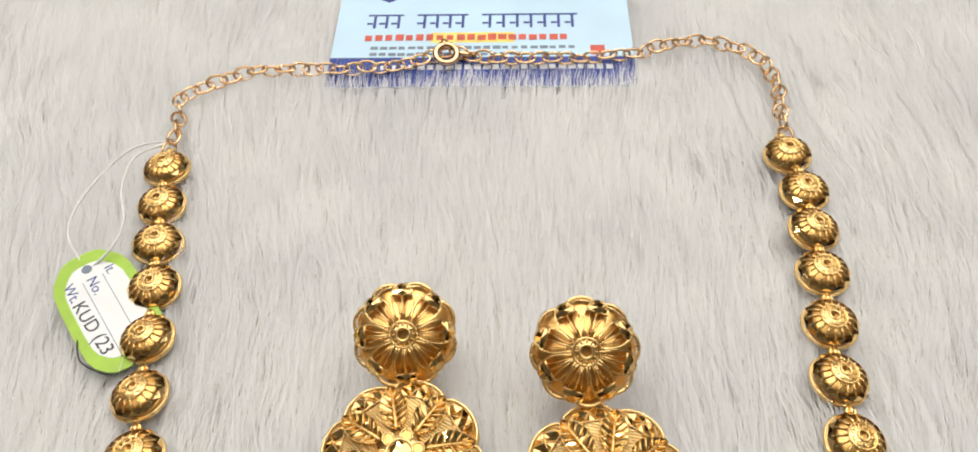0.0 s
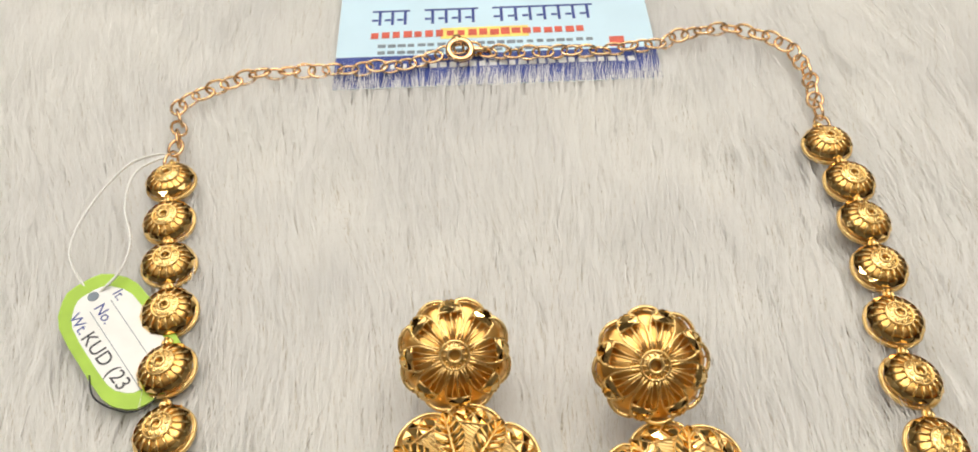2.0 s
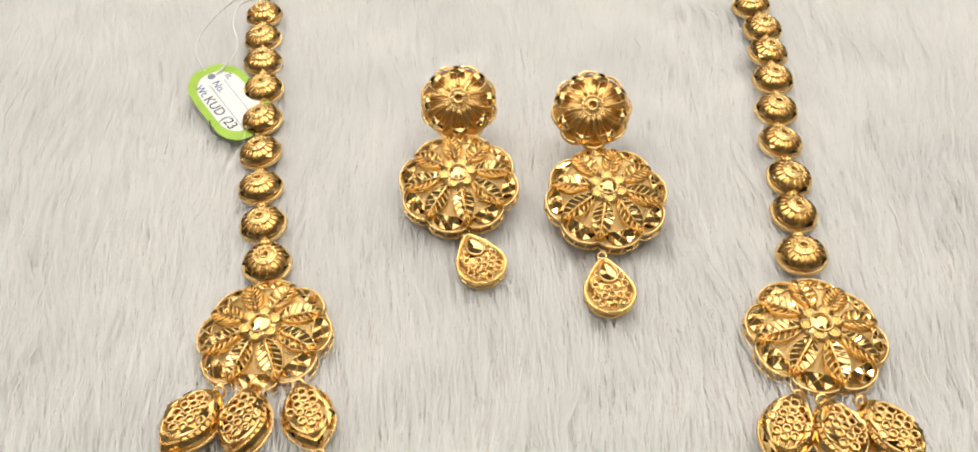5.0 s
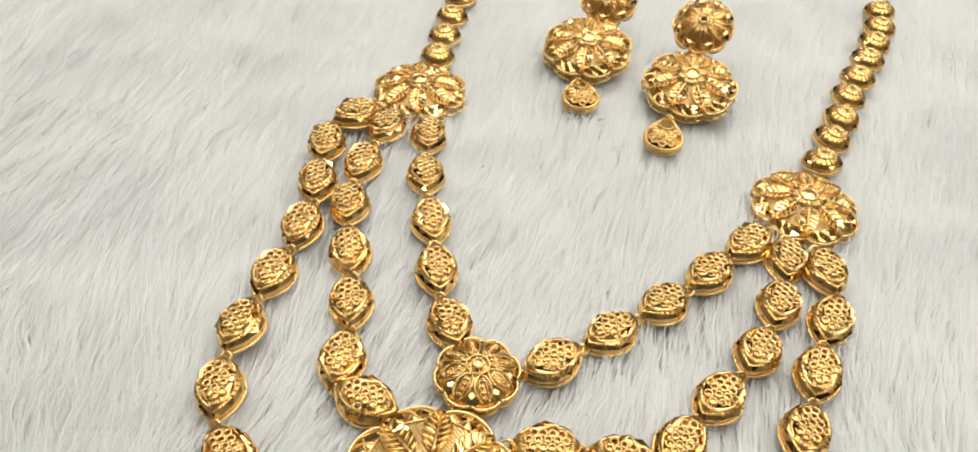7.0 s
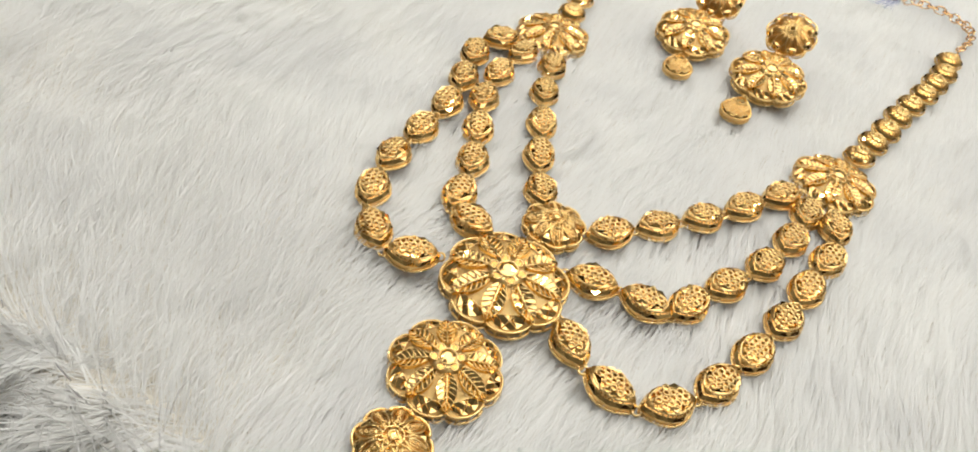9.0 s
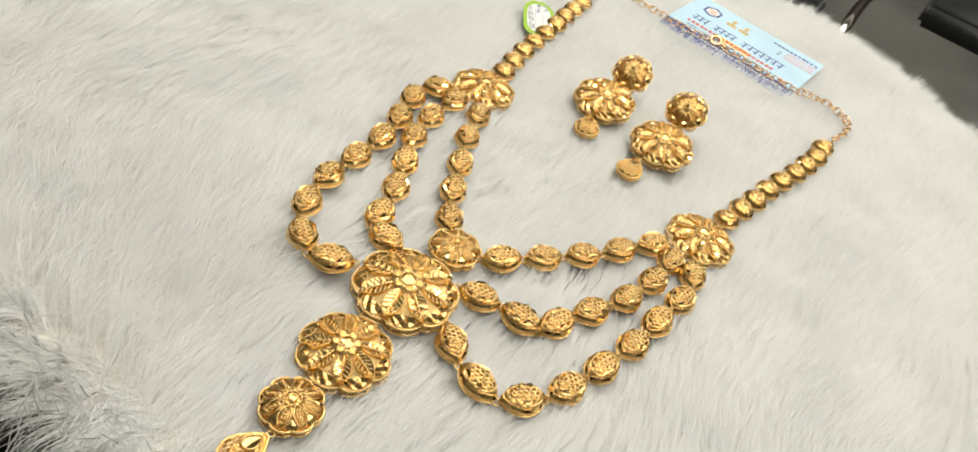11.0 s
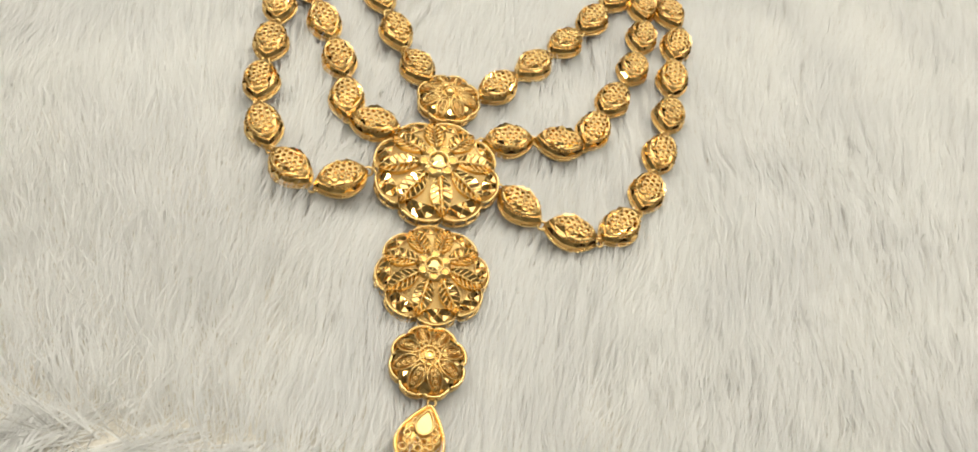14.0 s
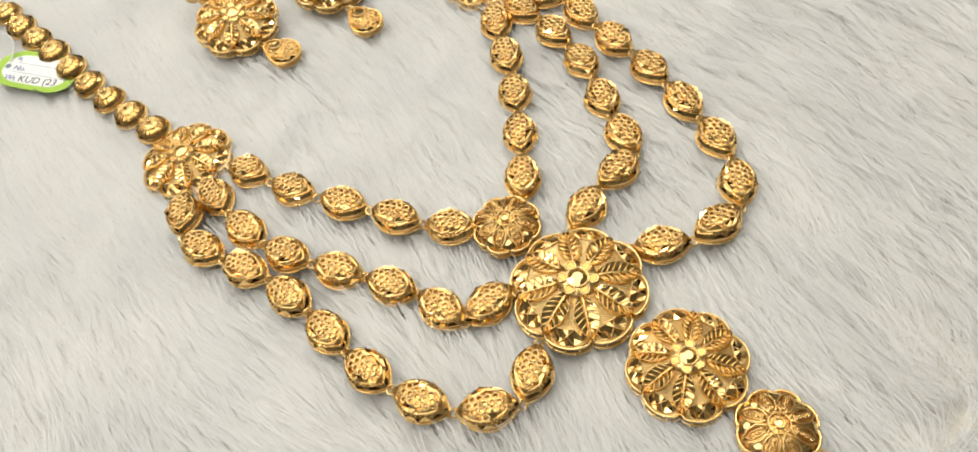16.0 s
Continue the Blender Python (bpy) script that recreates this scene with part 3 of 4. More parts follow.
def filigree_proto(n=8, R=9.6, rim_h=2.0, top_h=4.6, name="filigree_flower"):
    """A small domed flower of wire: petal loops with fine ribs over a mirror-cut dome in the shaded deeper gold."""
    R, rim_z, top_z = R * MM, rim_h * MM, top_h * MM
    seg = n * 10

    def dome(r):
        return rim_z + (top_z - rim_z) * (1 - (r / R) ** 2)

    def outline(f, z, d=0.12):
        return [(scallop(R, k * math.tau / seg, n, d) * f * math.cos(k * math.tau / seg), scallop(R, k * math.tau / seg, n, d) * f * math.sin(k * math.tau / seg), z) for k in range(seg)]

    bm = bmesh.new()
    loft(bm, [outline(0.90, 0.2 * MM), outline(0.95, rim_z)] + [outline(f, dome(f * R) - 0.25 * MM) for f in (0.82, 0.6, 0.4, 0.2)])
    body = mesh_of(name, bm, HALF_SHADED)
    bm = bmesh.new()
    tube(bm, outline(0.98, rim_z + 0.2 * MM), 0.40 * MM, 6, True)
    tube(bm, outline(0.95, 0.35 * MM), 0.36 * MM, 5, True)
    for k in range(0, seg, 5):
        a = k * math.tau / seg
        r = scallop(R, a, n, 0.12) * 0.965
        tube(bm, [(r * 0.98 * math.cos(a), r * 0.98 * math.sin(a), 0.4 * MM), (r * math.cos(a), r * math.sin(a), rim_z + 0.2 * MM)], 0.3 * MM, 4)
    rim = mesh_of("rim", bm, WIRE)

    bm = bmesh.new()
    for sgn in (1, -1):
        pts = []
        for k in range(9):
            f = k / 8
            r = (0.26 + 0.66 * f) * R
            pts.append((r, sgn * 0.19 * R * math.sin(math.pi * f) ** 0.75, dome(r) + 0.15 * MM))
        tube(bm, pts, 0.30 * MM, 5)
        tube(bm, [(p[0], p[1] * 0.45, p[2]) for p in pts[1:-1]], 0.22 * MM, 4)
    for k in range(4):
        r = (0.42 + 0.12 * k) * R
        tube(bm, ring_pts(0.038 * R, dome(r) + 0.25 * MM, 8, r), 0.17 * MM, 4, True)
    petal = mesh_of("petal", bm, WIRE)

    bm = bmesh.new()
    ra, rb, half = 0.62 * R, 0.93 * R, math.pi / n * 0.62
    c = bm.verts.new((0.8 * R, 0, dome(0.8 * R) + 0.25 * MM))
    loop = []
    for k in range(8):
        a = k * math.tau / 8
        r, t = 0.785 * R + 0.14 * R * math.cos(a), half * math.sin(a)
        loop.append(bm.verts.new((r * math.cos(t), r * math.sin(t), dome(r) + 0.02 * MM)))
    for k in range(8):
        bm.faces.new((c, loop[k], loop[(k + 1) % 8]))
    facet = mesh_of("mirror_facet", bm, POLISH, False)

    bm = bmesh.new()
    z = top_z + 0.1 * MM
    tube(bm, ring_pts(0.26 * R, dome(0.26 * R) + 0.2 * MM, 24), 0.26 * MM, 5, True)
    tube(bm, ring_pts(0.12 * R, z + 0.25 * MM, 18), 0.30 * MM, 6, True)
    for k in range(10):
        a = k * math.tau / 10
        tube(bm, [(0.13 * R * math.cos(a), 0.13 * R * math.sin(a), z + 0.15 * MM), (0.25 * R * math.cos(a), 0.25 * R * math.sin(a), dome(0.25 * R) + 0.2 * MM)], 0.18 * MM, 4)
    for k in range(3 * n):
        a = (k + 0.5) * math.tau / (3 * n)
        reach = (0.90, 0.58, 0.90)[(k + 1) % 3]
        tube(bm, [(f * R * math.cos(a), f * R * math.sin(a), dome(f * R) + 0.12 * MM) for f in (0.26, 0.26 + (reach - 0.26) * 0.5, reach)], 0.13 * MM, 4)
    rosette = mesh_of("rosette", bm, WIRE)
    bm = bmesh.new()
    loft(bm, [ring_pts(0.115 * R, z - 0.2 * MM, 14), ring_pts(0.10 * R, z + 0.35 * MM, 14), ring_pts(0.04 * R, z + 0.2 * MM, 14)])
    boss = mesh_of("boss", bm, POLISH)
    out = [(name, body), ("rim", rim), ("rosette", rosette), ("boss", boss)]
    for k in range(n):
        a = math.degrees(k * math.tau / n)
        out += [("petal", petal, pose(0, 0, 0, 0, 0, a + 180 / n)), ("mirror_facet", facet, pose(0, 0, 0, 0, 0, a))]
    return out


def stud_proto(n=8, R=10.1, rim_h=3.0, top_h=7.0):
    """The stud of an earring: openwork lobes of fine ribs over a lining in the shaded deeper gold, pierced hub."""
    R, rim_z, top_z = R * MM, rim_h * MM, top_h * MM
    seg = n * 10

    def dome(r):
        return rim_z + (top_z - rim_z) * (1 - (r / R) ** 2)

    def outline(f, z, d=0.19):
        return [(scallop(R, k * math.tau / seg, n, d) * f * math.cos(k * math.tau / seg), scallop(R, k * math.tau / seg, n, d) * f * math.sin(k * math.tau / seg), z) for k in range(seg)]

    def polar(r, a, up):
        return (r * math.cos(a), r * math.sin(a), dome(r) + up * MM)

    bm = bmesh.new()
    loft(bm, [outline(0.86, 0.2 * MM), outline(0.92, rim_z - 0.5 * MM)] + [outline(f, dome(f * R) - 0.9 * MM) for f in (0.82, 0.6, 0.4, 0.2)])
    body = mesh_of("stud", bm, HALF_SHADED)
    bm = bmesh.new()
    tube(bm, outline(0.97, rim_z + 0.2 * MM), 0.36 * MM, 6, True)
    tube(bm, outline(0.93, 0.35 * MM), 0.32 * MM, 5, True)
    for k in range(0, seg, 5):
        a = k * math.tau / seg
        r = scallop(R, a, n, 0.19) * 0.95
        tube(bm, [(r * 0.97 * math.cos(a), r * 0.97 * math.sin(a), 0.4 * MM), (r * math.cos(a), r * math.sin(a), rim_z + 0.2 * MM)], 0.24 * MM, 4)
    rim = mesh_of("rim", bm, WIRE)
    half = math.pi / n
    bm = bmesh.new()
    for sgn in (1, -1):
        tube(bm, [polar((0.24 + 0.70 * f) * R, sgn * half * (0.30 + 0.62 * math.sin(math.pi * min(1, 0.18 + f * 0.82)) ** 0.9) * (1 if f < 1 else 0.2), 0.15) for f in (0, 0.2, 0.4, 0.6, 0.8, 0.93, 1)], 0.22 * MM, 5)
        tube(bm, [polar(r * R, sgn * half * w, 0.08) for r, w in ((0.24, 0.20), (0.5, 0.34), (0.74, 0.46))], 0.13 * MM, 4)
    tube(bm, [polar(r * R, 0, 0.1) for r in (0.22, 0.5, 0.76)], 0.22 * MM, 4)
    tube(bm, [polar(0.74 * R, half * f, 0.12) for f in (-0.72, -0.36, 0, 0.36, 0.72)], 0.24 * MM, 4)
    for f in (-0.38, 0.38):
        tube(bm, ring_pts(0.045 * R, dome(0.83 * R) + 0.2 * MM, 8, 0.83 * R, f * 0.30 * R), 0.19 * MM, 4, True)
    petal = mesh_of("petal", bm, WIRE)
    bm = bmesh.new()
    c = bm.verts.new(polar(0.82 * R, 0, 0.95))
    loop = [bm.verts.new(polar(0.83 * R + 0.115 * R * math.cos(k * math.tau / 8), half * 0.66 * math.sin(k * math.tau / 8), 0.22)) for k in range(8)]
    for k in range(8):
        bm.faces.new((c, loop[k], loop[(k + 1) % 8]))
    facet = mesh_of("mirror_facet", bm, POLISH, False)
    bm = bmesh.new()
    tube(bm, ring_pts(0.24 * R, dome(0.24 * R) + 0.2 * MM, 24), 0.28 * MM, 5, True)
    tube(bm, ring_pts(0.12 * R, top_z + 0.35 * MM, 18), 0.34 * MM, 6, True)
    for k in range(12):
        a = k * math.tau / 12
        tube(bm, [(0.13 * R * math.cos(a), 0.13 * R * math.sin(a), top_z + 0.2 * MM), polar(0.24 * R, a, 0.2)], 0.18 * MM, 4)
    loft(bm, [ring_pts(0.25 * R, dome(0.25 * R) - 0.3 * MM, 24), ring_pts(0.24 * R, dome(0.24 * R) + 0.05 * MM, 24), ring_pts(0.13 * R, top_z + 0.1 * MM, 24)], False)
    rosette = mesh_of("rosette", bm, WIRE)
    out = [("stud", body), ("rim", rim), ("rosette", rosette)]
    for k in range(n):
        a = math.degrees(k * math.tau / n)
        out += [("petal", petal, pose(0, 0, 0, 0, 0, a)), ("mirror_facet", facet, pose(0, 0, 0, 0, 0, a))]
    return out


def disc_proto(R=5.9):
    """A round link: wide base hoop, mirror-cut edge, ribbed dome with ringed and pierced tip."""
    R = R * MM
    n = 32
    # body in the deeper gold, so the slots between ribs look shaded
    bm = bmesh.new()
    loft(bm, [ring_pts(R * 0.80, 0.1 * MM, n), ring_pts(R * 0.84, 1.5 * MM, n), ring_pts(R * 0.90, 2.3 * MM, n), ring_pts(R * 0.70, 3.05 * MM, n), ring_pts(R * 0.45, 3.75 * MM, n), ring_pts(R * 0.22, 4.2 * MM, n), ring_pts(R * 0.15, 3.2 * MM, n)], True)
    body = mesh_of("disc_link", bm, HALF_SHADED)
    k = 14
    bm = bmesh.new()
    va = [bm.verts.new(p) for p in ring_pts(R * 1.0, 2.1 * MM, k)]
    vb = [bm.verts.new(p) for p in ring_pts(R * 0.88, 2.75 * MM, k, phase=math.pi / k)]
    vc = [bm.verts.new(p) for p in ring_pts(R * 0.90, 1.35 * MM, k, phase=math.pi / k)]
    for i in range(k):
        j = (i + 1) % k
        bm.faces.new((va[i], va[j], vb[i]))
        bm.faces.new((vb[i], va[j], vb[j]))
        bm.faces.new((va[j], va[i], vc[i]))
        bm.faces.new((va[j], vc[i], vc[j]))
    band = mesh_of("mirror_band", bm, POLISH, False)
    bm = bmesh.new()
    loft(bm, [ring_pts(R * 0.90, 0.95 * MM, 28), ring_pts(R * 0.99, 0.95 * MM, 28), ring_pts(R * 0.99, 0.0, 28)], False)
    tube(bm, ring_pts(R * 0.99, 0.7 * MM, 28), 0.38 * MM, 6, True)
    hoop = mesh_of("hoop", bm, WIRE)
    bm = bmesh.new()
    for i in range(16):
        t = i * math.tau / 16
        c, s = math.cos(t), math.sin(t)
        tube(bm, [(R * 0.89 * c, R * 0.89 * s, 2.38 * MM), (R * 0.70 * c, R * 0.70 * s, 3.25 * MM), (R * 0.50 * c, R * 0.50 * s, 3.80 * MM)], 0.25 * MM, 5)
    for r, z, w in ((0.47, 3.95, 0.26), (0.18, 4.3, 0.34)):
        tube(bm, ring_pts(R * r, z * MM, 20), w * MM, 5, True)
    for i in range(9):
        t = i * math.tau / 9
        tube(bm, ring_pts(0.065 * R, 4.2 * MM, 8, 0.325 * R * math.cos(t), 0.325 * R * math.sin(t)), 0.15 * MM, 4, True)
    loft(bm, [ring_pts(R * 0.50, 3.80 * MM, 28), ring_pts(R * 0.46, 3.98 * MM, 28), ring_pts(R * 0.22, 4.30 * MM, 28)], False)
    ribs = mesh_of("ribbed_crown", bm, WIRE)
    bm = bmesh.new()
    tube(bm, ring_pts(1.0 * MM, 1.5 * MM, 12, 0, R * 1.06), 0.36 * MM, 5, True)
    tube(bm, [(0, R * 0.9, 1.6 * MM), (0, R * 1.25, 1.6 * MM)], 0.7 * MM, 6)
    loop = mesh_of("jump_ring", bm, WIRE)
    return [("disc_link", body), ("mirror_band", band), ("hoop", hoop), ("ribbed_crown", ribs), ("jump_ring", loop)]


def almond(a, b, n, z, power=1.75):
    """Pointed oval ring, long along x."""
    out = []
    for k in range(n):
        t = k * math.tau / n
        c, s = math.cos(t), math.sin(t)
        out.append((a * c, b * math.copysign(abs(s) ** power, s), z))
    return out


def bead_proto(seed, L=15.6, W=10.4):
    """A pointed pillow link: plain wall with wire edges, mirror-cut brim, crown painted darker for shade under a pack
    of tiny rings, bright slashes cut into its shoulders."""
    a, b = L / 2 * MM, W / 2 * MM
    g = random.Random(seed)
    n = 28

    def crown(x, y):
        f = min(1.0, (x / a) ** 2 + (y / b) ** 2)
        return (2.55 + 1.75 * (1 - f) ** 0.75) * MM

    bm = bmesh.new()
    loft(bm, [almond(a * 0.93, b * 0.93, n, 0.2 * MM), almond(a * 0.98, b * 0.98, n, 1.8 * MM), almond(a * 0.92, b * 0.90, n, 2.5 * MM)], False)
    body = mesh_of("oval_link", bm, GOLD)
    # solid crown in darker gold, painted as the shade between the rings
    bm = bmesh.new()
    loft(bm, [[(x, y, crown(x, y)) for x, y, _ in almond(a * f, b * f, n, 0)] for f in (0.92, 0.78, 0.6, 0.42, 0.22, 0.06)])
    floor = mesh_of("crown", bm, SHADED)
    # mirror-cut brim all round, with slashes over the shoulders
    k = 14
    bm = bmesh.new()
    ring = almond(1, 1, 2 * k, 0)
    va = [bm.verts.new((p[0] * a * 1.01, p[1] * b * 1.02, 2.05 * MM)) for p in ring[0::2]]
    vb = [bm.verts.new((p[0] * a * 0.88, p[1] * b * 0.84, (2.95 + g.uniform(-0.25, 0.2)) * MM)) for p in ring[1::2]]
    vc = [bm.verts.new((p[0] * a * 0.97, p[1] * b * 0.96, 1.5 * MM)) for p in ring[1::2]]
    for i in range(k):
        j = (i + 1) % k
        bm.faces.new((va[i], va[j], vb[i]))
        bm.faces.new((vb[i], va[j], vb[j]))
        bm.faces.new((va[j], va[i], vc[i]))
        bm.faces.new((va[j], vc[i], vc[j]))
    cut = mesh_of("mirror_edge", bm, POLISH, False)
    slashes = []
    for t0 in (0.95, 2.2, 4.1, 5.35, 1.55, 4.75):
        t = t0 + g.uniform(-0.25, 0.25)
        f = g.uniform(0.62, 0.74)
        cx, cy = a * f * math.cos(t), b * f * math.sin(t)
        turn = math.atan2(b * math.cos(t), -a * math.sin(t)) + g.uniform(-0.3, 0.3)
        ln, wd = g.uniform(1.7, 2.5) * MM, g.uniform(0.60, 0.95) * MM
        lift = g.uniform(-0.5, 0.6) * MM
        bm = bmesh.new()
        pts = []
        for u, v, e in ((-ln, 0, 0.12), (0, -wd, 0.25 * MM + lift), (ln, 0, 0.12), (0, wd, 0.2 * MM - lift)):
            x, y = cx + u * math.cos(turn) - v * math.sin(turn), cy + u * math.sin(turn) + v * math.cos(turn)
            pts.append(bm.verts.new((x, y, crown(x, y) + 0.42 * MM + (e if abs(e) < 0.01 else 0.0))))
        bm.faces.new(pts[:3])
        bm.faces.new((pts[0], pts[2], pts[3]))
        slashes.append(("mirror_slash", mesh_of("mirror_slash", bm, POLISH, False)))
    bm = bmesh.new()
    tube(bm, almond(a * 0.99, b * 0.99, 32, 0.4 * MM), 0.34 * MM, 5, True)
    tube(bm, almond(a * 0.89, b * 0.86, 32, 2.95 * MM), 0.17 * MM, 4, True)
    for i in range(0, 32, 4):
        x, y, z = almond(a * 0.97, b * 0.97, 32, 0)[i]
        tube(bm, [(x, y, 0.3 * MM), (x, y, 1.8 * MM)], 0.24 * MM, 4)
    edge = mesh_of("wire_edge", bm, WIRE)
    # a pack of rings over the darker painted crown, framed by two bowed strips, ribs running out to the points
    bm = bmesh.new()
    for row in range(-2, 3):
        for col in range(-3, 4):
            x, y = col * 1.90 + (0.95 if row % 2 else 0), row * 1.62
            if (x / 5.0) ** 2 + (y / 3.5) ** 2 > 1.0 or g.random() < 0.05:
                continue
            x, y = x + g.uniform(-0.12, 0.12), y + g.uniform(-0.12, 0.12)
            z, r = crown(x * MM, y * MM), (0.80 + g.uniform(-0.07, 0.07)) * MM
            tube(bm, ring_pts(r, z + 0.30 * MM, 10, x * MM, y * MM), 0.25 * MM, 4, True)
    for sgn in (1, -1):
        strip = [(x * a * 0.84, sgn * b * 0.76 * (1 - x * x) ** 0.8) for x in (-0.97, -0.75, -0.5, -0.25, 0, 0.25, 0.5, 0.75, 0.97)]
        tube(bm, [(x, y, crown(x, y) + 0.16 * MM) for x, y in strip], 0.30 * MM, 5)
        for i in range(-2, 3):
            tube(bm, [(x, y, crown(x, y) + 0.16 * MM) for x, y in ((sgn * 4.3 * MM, i * 0.62 * MM), (sgn * 5.4 * MM, i * 0.42 * MM), (sgn * 6.6 * MM, i * 0.12 * MM))], 0.17 * MM, 4)
        for i in range(-4, 5):
            x0 = i * 1.15
            reach = 0.90 * b * (1 - (x0 * 1.1 * MM / a) ** 2) ** 0.8
            tube(bm, [(x, y, crown(x, y) + 0.12 * MM) for x, y in ((x0 * MM, sgn * reach * 0.70), (x0 * 1.08 * MM, sgn * reach))], 0.17 * MM, 4)
    rings = mesh_of("filigree_crown", bm, WIRE)
    return [("oval_link", body), ("crown", floor), ("mirror_edge", cut), ("wire_edge", edge), ("filigree_crown", rings)] + slashes


def drop_proto(R=5.9, L=15.2):
    """A pear-shaped drop, tip up at +y: open pear window near the tip, scrollwork on the belly."""
    r, top = R * MM, (L - R) * MM

    def pear(f, z, n=32):
        out = []
        for k in range(n):
            t = k * math.tau / n
            s = math.sin(t)
            up = max(0.0, s)
            out.append((r * f * math.cos(t) * (1 - 0.55 * up ** 1.5), (top if s > 0 else r) * f * s, z))
        return out

    bm = bmesh.new()
    loft(bm, [pear(0.90, 0.2 * MM), pear(0.96, 1.6 * MM), pear(0.88, 2.3 * MM)], False)
    body = mesh_of("drop", bm, GOLD)
    # floor in the deeper gold, painting the shade under the scrolls
    g = random.Random(12)
    bm = bmesh.new()
    rough = [[(x + g.uniform(-0.25, 0.25) * MM, y + g.uniform(-0.25, 0.25) * MM, z + g.uniform(-0.35, 0.25) * MM) for x, y, z in pear(f, zz * MM, 16)] for f, zz in ((0.66, 2.75), (0.42, 3.05), (0.18, 3.2))]
    loft(bm, [pear(0.88, 2.25 * MM, 16)] + rough)
    bmesh.ops.triangulate(bm, faces=bm.faces[:])
    floor = mesh_of("mirror_floor", bm, HALF_SHADED, False)
    bm = bmesh.new()
    tube(bm, pear(0.97, 1.8 * MM, 36), 0.42 * MM, 6, True)
    tube(bm, pear(0.94, 0.35 * MM, 36), 0.36 * MM, 5, True)
    edge = mesh_of("wire_edge", bm, WIRE)
    bm = bmesh.new()
    win = [(x * 0.36, y * 0.42 + 3.4 * MM, (3.70 - 1.35 * ((y * 0.42 + 3.4 * MM) / top) ** 2) * MM) for x, y, z in pear(1.0, 0, 24)]
    tube(bm, win, 0.34 * MM, 6, True)
    frame_w = mesh_of("window_edge", bm, WIRE)
    bm = bmesh.new()
    hub = bm.verts.new((0, 3.6 * MM, 3.1 * MM))
    ringv = [bm.verts.new((x, y, z - 0.12 * MM)) for x, y, z in win]
    for i in range(24):
        bm.faces.new((hub, ringv[i], ringv[(i + 1) % 24]))
    glass = mesh_of("mirror_window", bm, POLISH, False)
    scrolls = []
    bm = bmesh.new()
    tube(bm, ring_pts(0.80 * MM, 0, 10), 0.24 * MM, 4, True)
    scroll = mesh_of("scroll_ring", bm, WIRE)
    for x, y in ((-2.6, -1.2), (-0.9, -0.6), (0.9, -0.6), (2.6, -1.2), (-1.7, -2.5), (0, -2.3), (1.7, -2.5), (-0.8, -3.8), (0.9, -3.8), (-3.3, 0.6), (3.3, 0.6), (-3.6, -2.6), (3.6, -2.6), (-2.6, -3.9), (2.7, -3.9), (-2.7, 2.3), (2.7, 2.3), (0.0, -5.0), (-2.2, 4.0), (2.2, 4.0)):
        z = 3.65 - 0.04 * (x * x + y * y)
        scrolls.append(("scroll_ring", scroll, pose(x * MM, y * MM, (z + 0.1) * MM)))
    bm = bmesh.new()
    lo, hi = pear(0.965, 1.75 * MM, 18)[9:], pear(0.83, 2.85 * MM, 18)[9:]
    va, vb = [bm.verts.new(p) for p in lo], [bm.verts.new(p) for p in hi]
    for i in range(len(va) - 1):
        bm.faces.new((va[i], va[i + 1], vb[i]))
        bm.faces.new((vb[i], va[i + 1], vb[i + 1]))
    cut = mesh_of("mirror_shoulder", bm, POLISH, False)
    bm = bmesh.new()
    tube(bm, ring_pts(1.0 * MM, 1.6 * MM, 12, 0, top + 0.7 * MM), 0.30 * MM, 5, True)
    loop = mesh_of("jump_ring", bm, WIRE)
    return [("drop", body), ("mirror_floor", floor), ("wire_edge", edge), ("window_edge", frame_w), ("mirror_window", glass), ("mirror_shoulder", cut), ("jump_ring", loop)] + scrolls


FLOWER = flower_proto()
FILIGREE = filigree_proto()
DISC = disc_proto()
BEADS = [bead_proto(s) for s in (1, 2, 3)]
DROP = drop_proto()


def at(x, y, angle=0.0, scale=1.0, z=0.0, tip=(0, 0), tall=1.0):
    return pose(x * MM, y * MM, z * MM, tip[0], tip[1], 0) @ pose(0, 0, 0, 0, 0, angle) @ Matrix.Diagonal((scale, scale, scale * tall, 1))


